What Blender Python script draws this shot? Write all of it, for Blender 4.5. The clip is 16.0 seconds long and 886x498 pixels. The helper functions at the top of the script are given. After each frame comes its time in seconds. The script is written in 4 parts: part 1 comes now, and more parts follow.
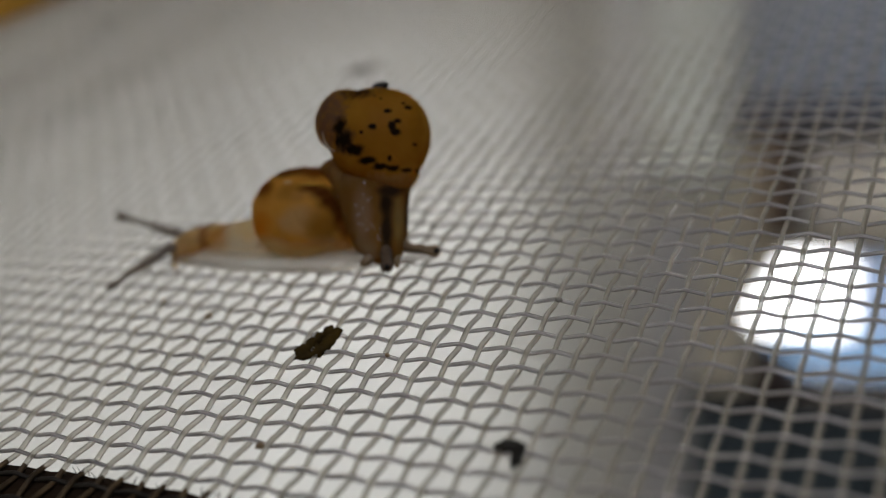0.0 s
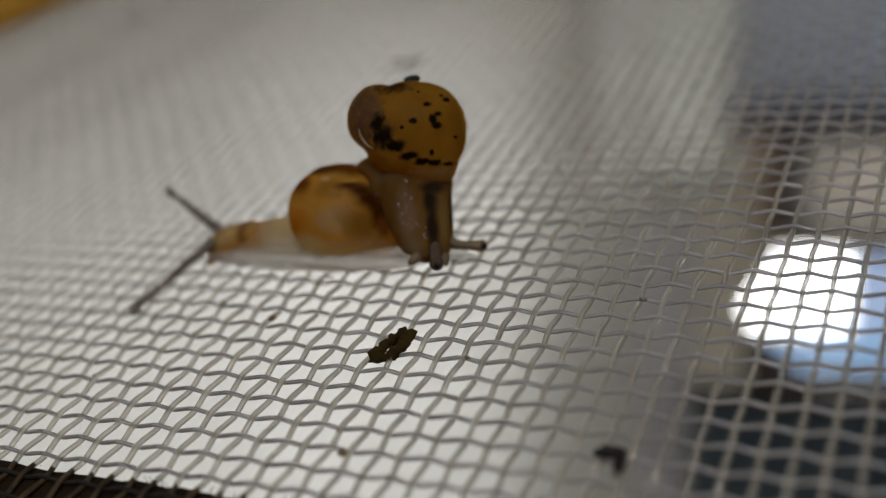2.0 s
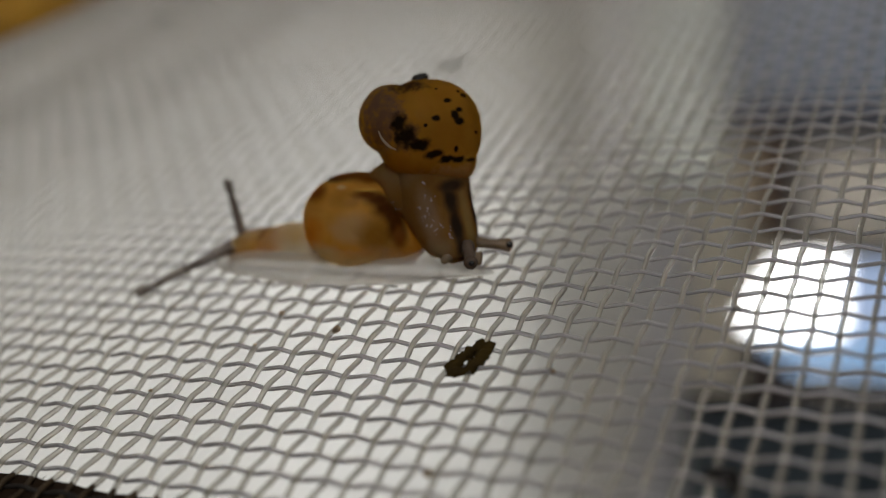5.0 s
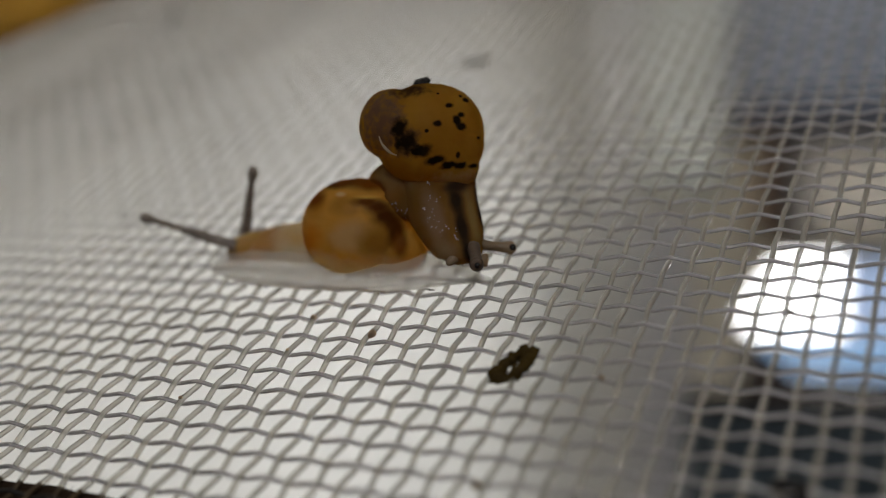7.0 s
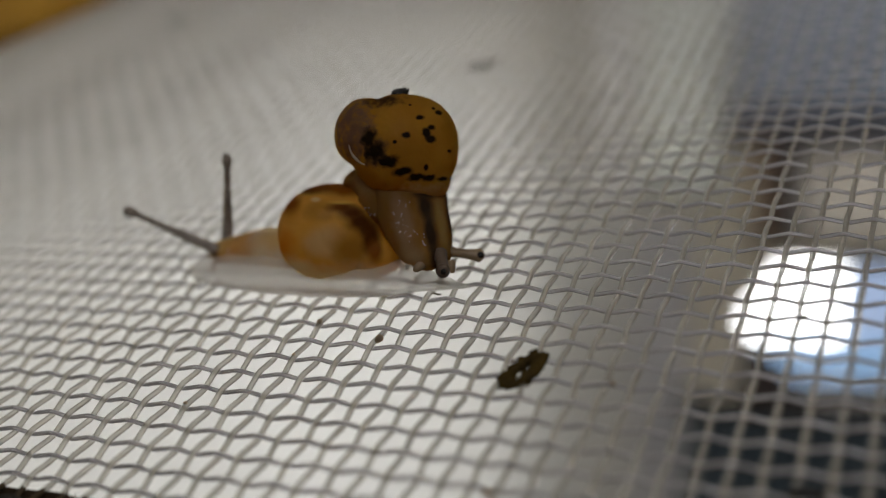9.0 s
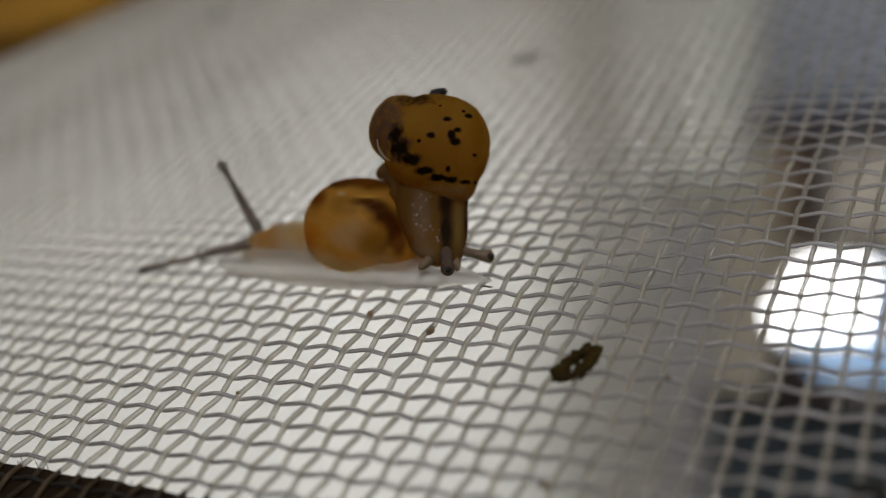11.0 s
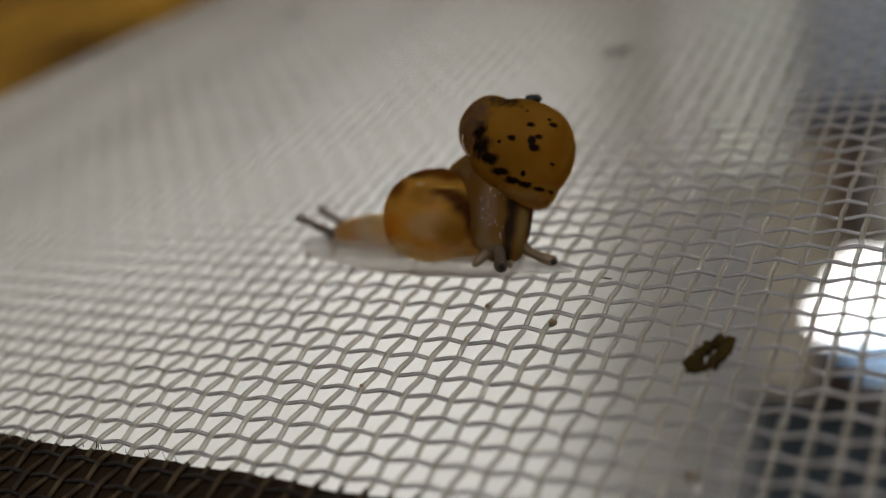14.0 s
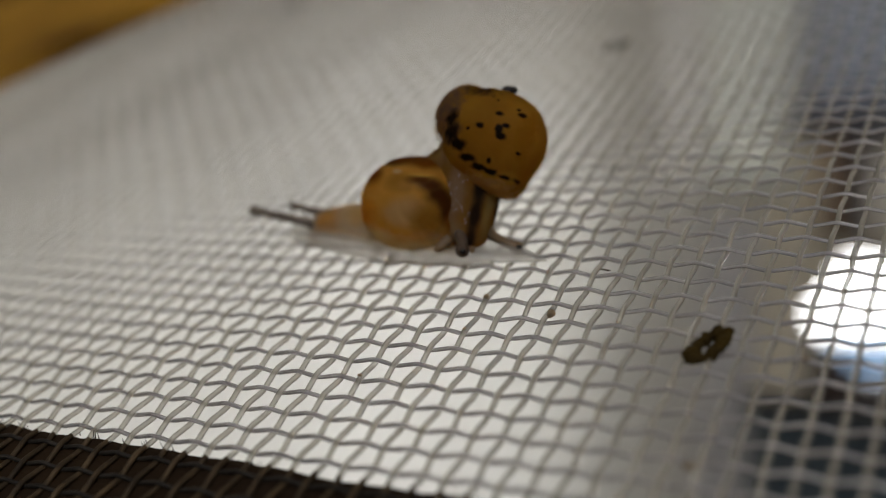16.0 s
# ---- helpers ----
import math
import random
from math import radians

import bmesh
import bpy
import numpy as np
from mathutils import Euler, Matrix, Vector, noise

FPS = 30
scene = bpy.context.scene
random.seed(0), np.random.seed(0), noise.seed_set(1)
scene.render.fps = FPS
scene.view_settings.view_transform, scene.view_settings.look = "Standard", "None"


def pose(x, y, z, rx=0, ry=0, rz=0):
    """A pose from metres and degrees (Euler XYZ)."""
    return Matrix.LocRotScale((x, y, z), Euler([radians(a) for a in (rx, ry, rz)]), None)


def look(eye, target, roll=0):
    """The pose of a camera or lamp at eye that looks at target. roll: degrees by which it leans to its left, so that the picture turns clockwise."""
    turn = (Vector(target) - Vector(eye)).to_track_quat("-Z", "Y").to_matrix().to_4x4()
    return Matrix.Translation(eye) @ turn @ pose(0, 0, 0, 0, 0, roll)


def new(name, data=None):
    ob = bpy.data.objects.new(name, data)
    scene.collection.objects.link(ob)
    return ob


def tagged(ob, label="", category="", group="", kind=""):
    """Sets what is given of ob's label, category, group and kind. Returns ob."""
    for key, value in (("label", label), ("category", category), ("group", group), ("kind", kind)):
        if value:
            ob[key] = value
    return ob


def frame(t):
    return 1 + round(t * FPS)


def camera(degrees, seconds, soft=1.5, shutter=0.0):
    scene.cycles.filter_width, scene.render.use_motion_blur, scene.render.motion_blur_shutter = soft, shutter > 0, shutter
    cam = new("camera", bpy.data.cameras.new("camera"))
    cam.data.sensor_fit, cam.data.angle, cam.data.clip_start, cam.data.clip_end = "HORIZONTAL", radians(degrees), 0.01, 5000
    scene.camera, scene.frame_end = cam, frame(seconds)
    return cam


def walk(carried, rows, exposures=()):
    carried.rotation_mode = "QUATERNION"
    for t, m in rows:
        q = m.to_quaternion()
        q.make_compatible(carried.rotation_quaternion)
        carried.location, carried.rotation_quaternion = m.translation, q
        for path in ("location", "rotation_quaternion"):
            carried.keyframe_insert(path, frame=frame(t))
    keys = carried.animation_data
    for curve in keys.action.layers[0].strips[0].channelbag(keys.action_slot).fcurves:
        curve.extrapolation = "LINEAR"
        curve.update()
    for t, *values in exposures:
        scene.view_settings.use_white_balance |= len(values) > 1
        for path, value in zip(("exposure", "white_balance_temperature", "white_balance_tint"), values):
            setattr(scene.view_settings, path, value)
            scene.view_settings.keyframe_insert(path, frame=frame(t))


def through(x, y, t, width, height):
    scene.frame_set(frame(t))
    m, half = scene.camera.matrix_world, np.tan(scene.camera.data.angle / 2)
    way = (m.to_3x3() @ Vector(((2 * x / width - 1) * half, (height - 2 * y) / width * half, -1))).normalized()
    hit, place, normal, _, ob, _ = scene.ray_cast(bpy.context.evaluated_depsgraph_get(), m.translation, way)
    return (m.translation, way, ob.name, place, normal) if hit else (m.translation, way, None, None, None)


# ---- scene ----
from mathutils.bvhtree import BVHTree

MM = 0.001

# ---- camera: a close-up lens, carried slowly to the left ----
cam = camera(44.0, 16.0, soft=1.2)
cam.data.dof.use_dof = True
cam.data.dof.focus_distance = 0.0526
cam.data.dof.aperture_fstop = 21.0
PATH = [
    (0.0, 0.01039, -0.00699, 0.76211, 88.896, -1.945, 0.920),
    (0.5, 0.00978, -0.00688, 0.76206, 88.764, -1.869, 0.984),
    (1.0, 0.00852, -0.00635, 0.76199, 88.652, -1.684, 0.957),
    (1.5, 0.00736, -0.00561, 0.76197, 88.594, -1.604, 1.013),
    (2.0, 0.00630, -0.00509, 0.76189, 88.868, -1.627, 0.597),
    (2.5, 0.00514, -0.00399, 0.76191, 88.948, -1.431, 0.490),
    (3.0, 0.00471, -0.00363, 0.76189, 89.029, -1.527, 0.524),
    (3.5, 0.00435, -0.00354, 0.76192, 89.035, -1.519, 0.303),
    (4.0, 0.00440, -0.00344, 0.76197, 88.982, -1.495, 0.348),
    (4.5, 0.00402, -0.00325, 0.76203, 88.993, -1.434, 0.215),
    (5.0, 0.00227, -0.00237, 0.76181, 89.184, -1.465, 0.206),
    (7.5, 0.00021, -0.00029, 0.76181, 89.215, -1.456, 0.107),
    (8.0, 0.00005, 0.00003, 0.76178, 89.462, -1.501, 0.068),
    (10.5, -0.00053, -0.00014, 0.76170, 89.351, -1.765, 0.663),
    (11.0, -0.00140, -0.00009, 0.76162, 89.119, -1.873, 1.377),
    (11.5, -0.00162, 0.00013, 0.76159, 88.861, -1.382, 1.719),
    (12.0, -0.00251, -0.00062, 0.76146, 88.545, -1.057, 2.181),
    (12.5, -0.00290, -0.00079, 0.76141, 88.589, -1.076, 2.500),
    (13.0, -0.00368, -0.00114, 0.76101, 88.993, -1.291, 2.878),
    (13.5, -0.00440, -0.00090, 0.76096, 89.004, -1.408, 2.933),
    (14.0, -0.00544, -0.00005, 0.76111, 89.058, -1.530, 3.294),
    (14.5, -0.00542, 0.00017, 0.76107, 88.755, -1.648, 3.302),
    (15.0, -0.00552, 0.00030, 0.76086, 88.682, -1.744, 3.176),
    (15.5, -0.00566, 0.00023, 0.76089, 88.577, -1.972, 2.931),
    (16.0, -0.00556, -0.00001, 0.76070, 89.004, -1.849, 3.090),
]
walk(cam, [(t, pose(x, y, z, rx, ry, rz)) for t, x, y, z, rx, ry, rz in PATH], [(0.0, -0.30, 6240, 10), (1.5, -0.25, 6300, 10), (3.5, -0.21, 6320, 10), (11.0, -0.20, 6350, 10), (14.5, -0.20, 6420, 10), (16.0, -0.20, 6430, 10)])

# ---- sky and large lights ----
world = bpy.data.worlds.new("world")
scene.world = world
world.use_nodes = True
wn = world.node_tree
sky = wn.nodes.new("ShaderNodeTexSky")
sky.sky_type, sky.sun_disc = "NISHITA", False
sky.sun_elevation, sky.sun_rotation = radians(35), radians(20)
wn.links.new(sky.outputs[0], wn.nodes["Background"].inputs["Color"])
wn.nodes["Background"].inputs["Strength"].default_value = 0.1

WALL_Y = 1.44          # inner face of the wall with the windows
BIG = (-1.46, 0.125, 0.04, 1.075)      # opening behind the curtain: x0, x1, z0, z1
SMALL = (0.391, 0.72, 0.564, 0.754)  # the bare window


def window_lamp(name, box, y, watts, colour):
    lamp = bpy.data.lights.new(name, "AREA")
    lamp.shape, lamp.size, lamp.size_y = "RECTANGLE", box[1] - box[0], box[3] - box[2]
    lamp.energy, lamp.color = watts, colour
    ob = new(name, lamp)
    ob.matrix_world = look(((box[0] + box[1]) / 2, y, (box[2] + box[3]) / 2), ((box[0] + box[1]) / 2, y - 1, (box[2] + box[3]) / 2))
    return ob


window_lamp("daylight_behind_curtain", BIG, WALL_Y + 0.10, 3.9, (1.0, 0.97, 0.82))

UPPER = (0.463, 0.95, 0.785, 0.885)    # opening behind the low blind beside the post
TOP_LEFT, TOP_RIGHT = (0.225, 0.350, 0.84, 1.70), (0.375, 0.95, 0.955, 1.70)  # openings behind the two blinds
window_lamp("daylight_behind_blinds", (0.225, 0.95, 0.75, 1.70), WALL_Y + 0.12, 4.0, (0.88, 0.94, 1.0))
REAR = (-0.13, 0.13, 1.61, 1.84)          # the window behind the viewer
rear = window_lamp("daylight_behind_viewer", REAR, -1.56, 15.0, (0.97, 0.97, 1.0))
rear.matrix_world = look((0, -1.56, 1.725), (0, 0, 1.60))

# ---- materials ----


def material(name, colour, rough=0.5, metal=0.0, vary=0.0, scale=200.0, bump=0.0, bump_scale=600.0, sss=0.0, radius=(1, 1, 1),
             translucent=0.0, tint=None, coat=0.0, island=0.0, stretch=(1, 1, 1), spec=0.5, through=0.0, second=None, blobs=(), fray_scale=1400.0, glassy=0.0, bend=1.12, gentle=False, axes=None, coat_rough=0.12):
    """A principled surface with blotches at one scale, relief at another, and light let through it."""
    m = bpy.data.materials.new(name)
    m.use_nodes = True
    n, l = m.node_tree.nodes, m.node_tree.links
    b = n["Principled BSDF"]
    b.inputs["Roughness"].default_value, b.inputs["Metallic"].default_value = rough, metal
    b.inputs["Specular IOR Level"].default_value = spec
    b.inputs["Coat Weight"].default_value = coat
    b.inputs["Coat Roughness"].default_value = coat_rough
    co = n.new("ShaderNodeTexCoord")
    mp = n.new("ShaderNodeMapping")
    mp.inputs["Scale"].default_value = stretch
    l.new(co.outputs["Object"], mp.inputs["Vector"])
    mix = n.new("ShaderNodeMix")
    mix.data_type = "RGBA"
    other = second or tuple(c * (1 - vary) for c in colour)
    mix.inputs["A"].default_value, mix.inputs["B"].default_value = (*colour, 1), (*other, 1)
    noise_a = n.new("ShaderNodeTexNoise")
    noise_a.inputs["Scale"].default_value, noise_a.inputs["Detail"].default_value = scale, 5
    l.new(mp.outputs[0], noise_a.inputs["Vector"])
    ramp = n.new("ShaderNodeMapRange")
    ramp.inputs["From Min"].default_value, ramp.inputs["From Max"].default_value = 0.35, 0.65
    l.new(noise_a.outputs["Fac"], ramp.inputs["Value"])
    l.new(ramp.outputs[0], mix.inputs["Factor"])
    out = mix.outputs["Result"]
    b.inputs["Transmission Weight"].default_value = glassy
    if glassy:
        b.inputs["IOR"].default_value = bend
    fine = n.new("ShaderNodeTexNoise")
    fine.inputs["Scale"].default_value, fine.inputs["Detail"].default_value = fray_scale, 4
    l.new(co.outputs["Object"], fine.inputs["Vector"])
    place = co.outputs["Object"]
    if axes:  # measure the patches along these three directions instead
        turned = n.new("ShaderNodeCombineXYZ")
        for k, axis in enumerate(axes):
            dot = n.new("ShaderNodeVectorMath")
            dot.operation = "DOT_PRODUCT"
            l.new(place, dot.inputs[0])
            dot.inputs[1].default_value = axis
            l.new(dot.outputs["Value"], turned.inputs[k])
        place = turned.outputs[0]
        blobs = [([Vector(where).dot(axis) for axis in axes], size, shade) for where, size, shade in blobs]
    for where, size, shade in blobs:  # soft-edged patches, stains and painted light alike, in the thing's own space, in mm
        v = place
        for operation, by in (("SUBTRACT", where), ("DIVIDE", size)):
            step = n.new("ShaderNodeVectorMath")
            step.operation = operation
            l.new(v, step.inputs[0])
            step.inputs[1].default_value = tuple(c * MM for c in by)
            v = step.outputs[0]
        far = n.new("ShaderNodeVectorMath")
        far.operation = "LENGTH"
        l.new(v, far.inputs[0])
        add = n.new("ShaderNodeMath")
        add.operation = "ADD"
        l.new(far.outputs["Value"], add.inputs[0])
        fray = n.new("ShaderNodeMapRange")
        fray.inputs["To Min"].default_value, fray.inputs["To Max"].default_value = (-0.35, 0.35) if gentle else (-0.6, 0.6)
        l.new(fine.outputs["Fac"], fray.inputs["Value"])
        l.new(fray.outputs[0], add.inputs[1])
        fade = n.new("ShaderNodeMapRange")
        fade.interpolation_type = "SMOOTHSTEP"
        for key, value in (("From Min", 0.3 if gentle else 0.45), ("From Max", 1.3 if gentle else 1.15), ("To Min", 1.0), ("To Max", 0.0)):
            fade.inputs[key].default_value = value
        l.new(add.outputs[0], fade.inputs["Value"])
        blend = n.new("ShaderNodeMix")
        blend.data_type = "RGBA"
        blend.inputs["B"].default_value = (*shade, 1)
        l.new(out, blend.inputs["A"])
        l.new(fade.outputs[0], blend.inputs["Factor"])
        out = blend.outputs["Result"]
    if island:
        info = n.new("ShaderNodeObjectInfo")
        hsv = n.new("ShaderNodeHueSaturation")
        r = n.new("ShaderNodeMapRange")
        r.inputs["To Min"].default_value, r.inputs["To Max"].default_value = 1 - island, 1 + island
        l.new(info.outputs["Random"], r.inputs["Value"])
        l.new(r.outputs[0], hsv.inputs["Value"])
        l.new(out, hsv.inputs["Color"])
        out = hsv.outputs[0]
    l.new(out, b.inputs["Base Color"])
    if sss:
        b.inputs["Subsurface Weight"].default_value = sss
        b.inputs["Subsurface Radius"].default_value = radius
        b.inputs["Subsurface Scale"].default_value = MM
    if bump:
        noise_b = n.new("ShaderNodeTexNoise")
        noise_b.inputs["Scale"].default_value, noise_b.inputs["Detail"].default_value = bump_scale, 4
        l.new(mp.outputs[0], noise_b.inputs["Vector"])
        bp = n.new("ShaderNodeBump")
        bp.inputs["Strength"].default_value, bp.inputs["Distance"].default_value = bump, 0.4 / bump_scale
        l.new(noise_b.outputs["Fac"], bp.inputs["Height"])
        l.new(bp.outputs[0], b.inputs["Normal"])
    surface = b.outputs[0]
    if translucent:
        tr = n.new("ShaderNodeBsdfTranslucent")
        if tint:
            tr.inputs["Color"].default_value = (*tint, 1)
        else:
            l.new(out, tr.inputs["Color"])
        ms = n.new("ShaderNodeMixShader")
        ms.inputs[0].default_value = translucent
        l.new(surface, ms.inputs[1])
        l.new(tr.outputs[0], ms.inputs[2])
        surface = ms.outputs[0]
    if through:
        tp = n.new("ShaderNodeBsdfTransparent")
        if tint:
            tp.inputs["Color"].default_value = (*tint, 1)
        ms = n.new("ShaderNodeMixShader")
        ms.inputs[0].default_value = through
        l.new(surface, ms.inputs[1])
        l.new(tp.outputs[0], ms.inputs[2])
        surface = ms.outputs[0]
    l.new(surface, n["Material Output"].inputs["Surface"])
    return m


def glowing(name, top, low, side, z, x, blur):
    """The bright distance outside a window: pale sky, bluish below and to one side."""
    m = bpy.data.materials.new(name)
    m.use_nodes = True
    n, l = m.node_tree.nodes, m.node_tree.links
    n.remove(n["Principled BSDF"])
    e = n.new("ShaderNodeEmission")
    geo = n.new("ShaderNodeNewGeometry")
    sep = n.new("ShaderNodeSeparateXYZ")
    l.new(geo.outputs["Position"], sep.inputs[0])
    colour = None
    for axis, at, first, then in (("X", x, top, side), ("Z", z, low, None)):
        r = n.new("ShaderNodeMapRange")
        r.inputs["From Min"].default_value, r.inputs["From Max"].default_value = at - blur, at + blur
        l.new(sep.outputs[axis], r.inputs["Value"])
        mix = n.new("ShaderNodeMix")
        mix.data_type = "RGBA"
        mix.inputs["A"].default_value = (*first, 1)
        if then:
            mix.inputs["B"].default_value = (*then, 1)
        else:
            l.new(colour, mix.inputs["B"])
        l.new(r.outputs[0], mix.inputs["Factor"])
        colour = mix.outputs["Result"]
    l.new(colour, e.inputs["Color"])
    l.new(e.outputs[0], n["Material Output"].inputs["Surface"])
    return m


WEFT = material("grey_white_nylon", (0.86, 0.84, 0.86), through=0.06, rough=0.28, spec=0.6, vary=0.10, scale=900, bump=0.05, bump_scale=4000, translucent=0.38, glassy=0.8, bend=1.42, coat=1.0, coat_rough=0.06, island=0.06)
HEM = material("dark_nylon", (0.04, 0.033, 0.026), rough=0.6, spec=0.3, vary=0.5, scale=900, bump=0.3, bump_scale=4000, island=0.15)
WARP = material("clear_white_nylon", (1.0, 0.95, 0.84), through=0.3, rough=0.1, spec=0.6, vary=0.08, scale=900, bump=0.05, bump_scale=4000, translucent=0.4, glassy=0.9, bend=1.28, coat=0.6, coat_rough=0.06, island=0.06)
BROWN_HEM = material("brown_nylon", (0.11, 0.072, 0.036), rough=0.6, spec=0.3, vary=0.6, scale=900, bump=0.3, bump_scale=4000, island=0.25)
DARK_WOOD = material("dark_brown_wood", (0.030, 0.016, 0.006), rough=0.8, spec=0.2, second=(0.012, 0.006, 0.003), scale=180, stretch=(0.15, 1, 1), bump=0.5, bump_scale=900)
GOLD_WOOD = material("golden_brown_wood", (0.50, 0.26, 0.03), rough=0.85, spec=0.15, second=(0.10, 0.04, 0.004), scale=90, stretch=(1, 0.5, 1), bump=0.4, bump_scale=900)
SPOT = material("dark_mottle", (0.012, 0.009, 0.006), rough=0.6, vary=0.3, scale=2000)
HEAD = material("brownish_head_skin", (0.80, 0.53, 0.18), translucent=0.4, through=0.2, rough=0.7, second=(0.74, 0.45, 0.12), scale=500, bump=0.4, bump_scale=2600, sss=0.5, radius=(2.4, 1.5, 0.7), coat=0.3, glassy=0.4, bend=1.25,
                blobs=[((1.5, 0, 0.3), (0.5, 2.5, 1.4), (0.36, 0.16, 0.035)), ((-1.2, 0, 0.1), (0.7, 1.6, 0.4), (0.30, 0.16, 0.05))], fray_scale=900, gentle=True)
HORN = material("grey_tentacle_skin", (0.34, 0.28, 0.23), translucent=0.3, through=0.2, rough=0.4, second=(0.22, 0.175, 0.135), scale=1500, bump=0.5, bump_scale=6000,
                sss=0.6, radius=(0.6, 0.5, 0.4))
EYE = material("black_eye", (0.008, 0.006, 0.005), rough=0.2, coat=0.5)
CRUMB = material("dark_brown_crumb", (0.035, 0.022, 0.006), spec=0.1, rough=0.8, second=(0.055, 0.034, 0.006), scale=1500, bump=0.8, bump_scale=3000)
PALE_CRUMB = material("pale_brown_fleck", (0.62, 0.48, 0.32), rough=0.8, vary=0.4, scale=1500, translucent=0.75)
GREY_SMUDGE = material("grey_smudge", (0.30, 0.28, 0.25), rough=0.8, vary=0.3, scale=900)
CURTAIN = material("white_curtain_cloth", (0.80, 0.79, 0.77), rough=0.9, vary=0.05, scale=6, translucent=0.55, bump=0.2, bump_scale=300)
PLASTER = material("beige_plaster", (0.78, 0.71, 0.54), rough=0.9, vary=0.15, scale=5, bump=0.2, bump_scale=120)
CREAM_CLOTH = material("cream_cloth", (0.68, 0.69, 0.66), rough=0.9, vary=0.08, scale=9, translucent=0.5, bump=0.2, bump_scale=300)
BEIGE_CLOTH = material("beige_cloth", (0.66, 0.63, 0.59), rough=0.9, vary=0.10, scale=9, translucent=0.56, bump=0.2, bump_scale=300)
BLUE_CLOTH = material("blue_grey_cloth", (0.37, 0.40, 0.45), rough=0.9, vary=0.10, scale=9, translucent=0.5, bump=0.2, bump_scale=300)
ROOM_PAINT = material("room_paint", (0.70, 0.68, 0.63), rough=0.9, vary=0.1, scale=3, bump=0.2, bump_scale=100)
KHAKI = material("khaki_paint", (0.88, 0.81, 0.64), rough=0.8, vary=0.2, scale=9, bump=0.2, bump_scale=140)
FRAME_WOOD = material("brown_window_wood", (0.08, 0.055, 0.048), rough=0.5, vary=0.4, scale=30, stretch=(1, 1, 0.1), bump=0.3, bump_scale=200)
PINE = material("light_brown_wood", (0.45, 0.30, 0.19), rough=0.6, vary=0.4, scale=30, stretch=(1, 1, 0.1), bump=0.3, bump_scale=200)
TAUPE = material("taupe_curtain_shade", (0.69, 0.675, 0.66), rough=0.8, vary=0.2, scale=9, bump=0.2, bump_scale=140)
TEAL = material("dark_teal_paint", (0.062, 0.088, 0.105), rough=0.5, vary=0.4, scale=12, bump=0.2, bump_scale=150)
SLATE = material("slate_grey_paint", (0.17, 0.175, 0.22), rough=0.6, vary=0.3, scale=14, bump=0.2, bump_scale=150)
FLOOR = material("floor_boards", (0.28, 0.18, 0.10), rough=0.5, vary=0.4, scale=8, stretch=(1, 0.1, 1), bump=0.3, bump_scale=100)
GLASS = material("window_glass", (1, 1, 1), rough=0.02, through=0.92)
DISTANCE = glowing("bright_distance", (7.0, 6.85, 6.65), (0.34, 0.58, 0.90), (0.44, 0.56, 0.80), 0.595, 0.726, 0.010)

# ---- mesh helpers ----


def part(name, mesh, mat, parent=None, label=""):
    if isinstance(mesh, bmesh.types.BMesh):
        bm, mesh = mesh, bpy.data.meshes.new(name)
        bm.to_mesh(mesh)
        bm.free()
    if mat and not mesh.materials:
        mesh.materials.append(mat)
    ob = new(name, mesh)
    ob.parent = parent
    return tagged(ob, label)


def poly(name, verts, faces, smooth=True):
    me = bpy.data.meshes.new(name)
    me.from_pydata([tuple(map(float, v)) for v in verts], [], faces)
    me.shade_smooth() if smooth else me.shade_flat()
    me.update()
    return me


def slab(x0, x1, y0, y1, z0, z1, bevel=0.0):
    bm = bmesh.new()
    bmesh.ops.create_cube(bm, size=1, matrix=Matrix.LocRotScale(((x0 + x1) / 2, (y0 + y1) / 2, (z0 + z1) / 2), None, (x1 - x0, y1 - y0, z1 - z0)))
    if bevel:
        bmesh.ops.bevel(bm, geom=bm.edges[:], offset=bevel, segments=2, affect="EDGES", profile=0.6)
    return bm


def smooth_line(points, steps):
    """Points evenly along a Catmull-Rom curve; any number of columns."""
    p = np.array(points, float)
    p = np.vstack([2 * p[0] - p[1], p, 2 * p[-1] - p[-2]])
    out = []
    for u in np.linspace(0, len(p) - 3, steps):
        k = min(int(u), len(p) - 4)
        f = u - k
        a, b, c, d = p[k:k + 4]
        out.append(0.5 * (2 * b + (c - a) * f + (2 * a - 5 * b + 4 * c - d) * f * f + (3 * b - a - 3 * c + d) * f ** 3))
    return np.array(out)


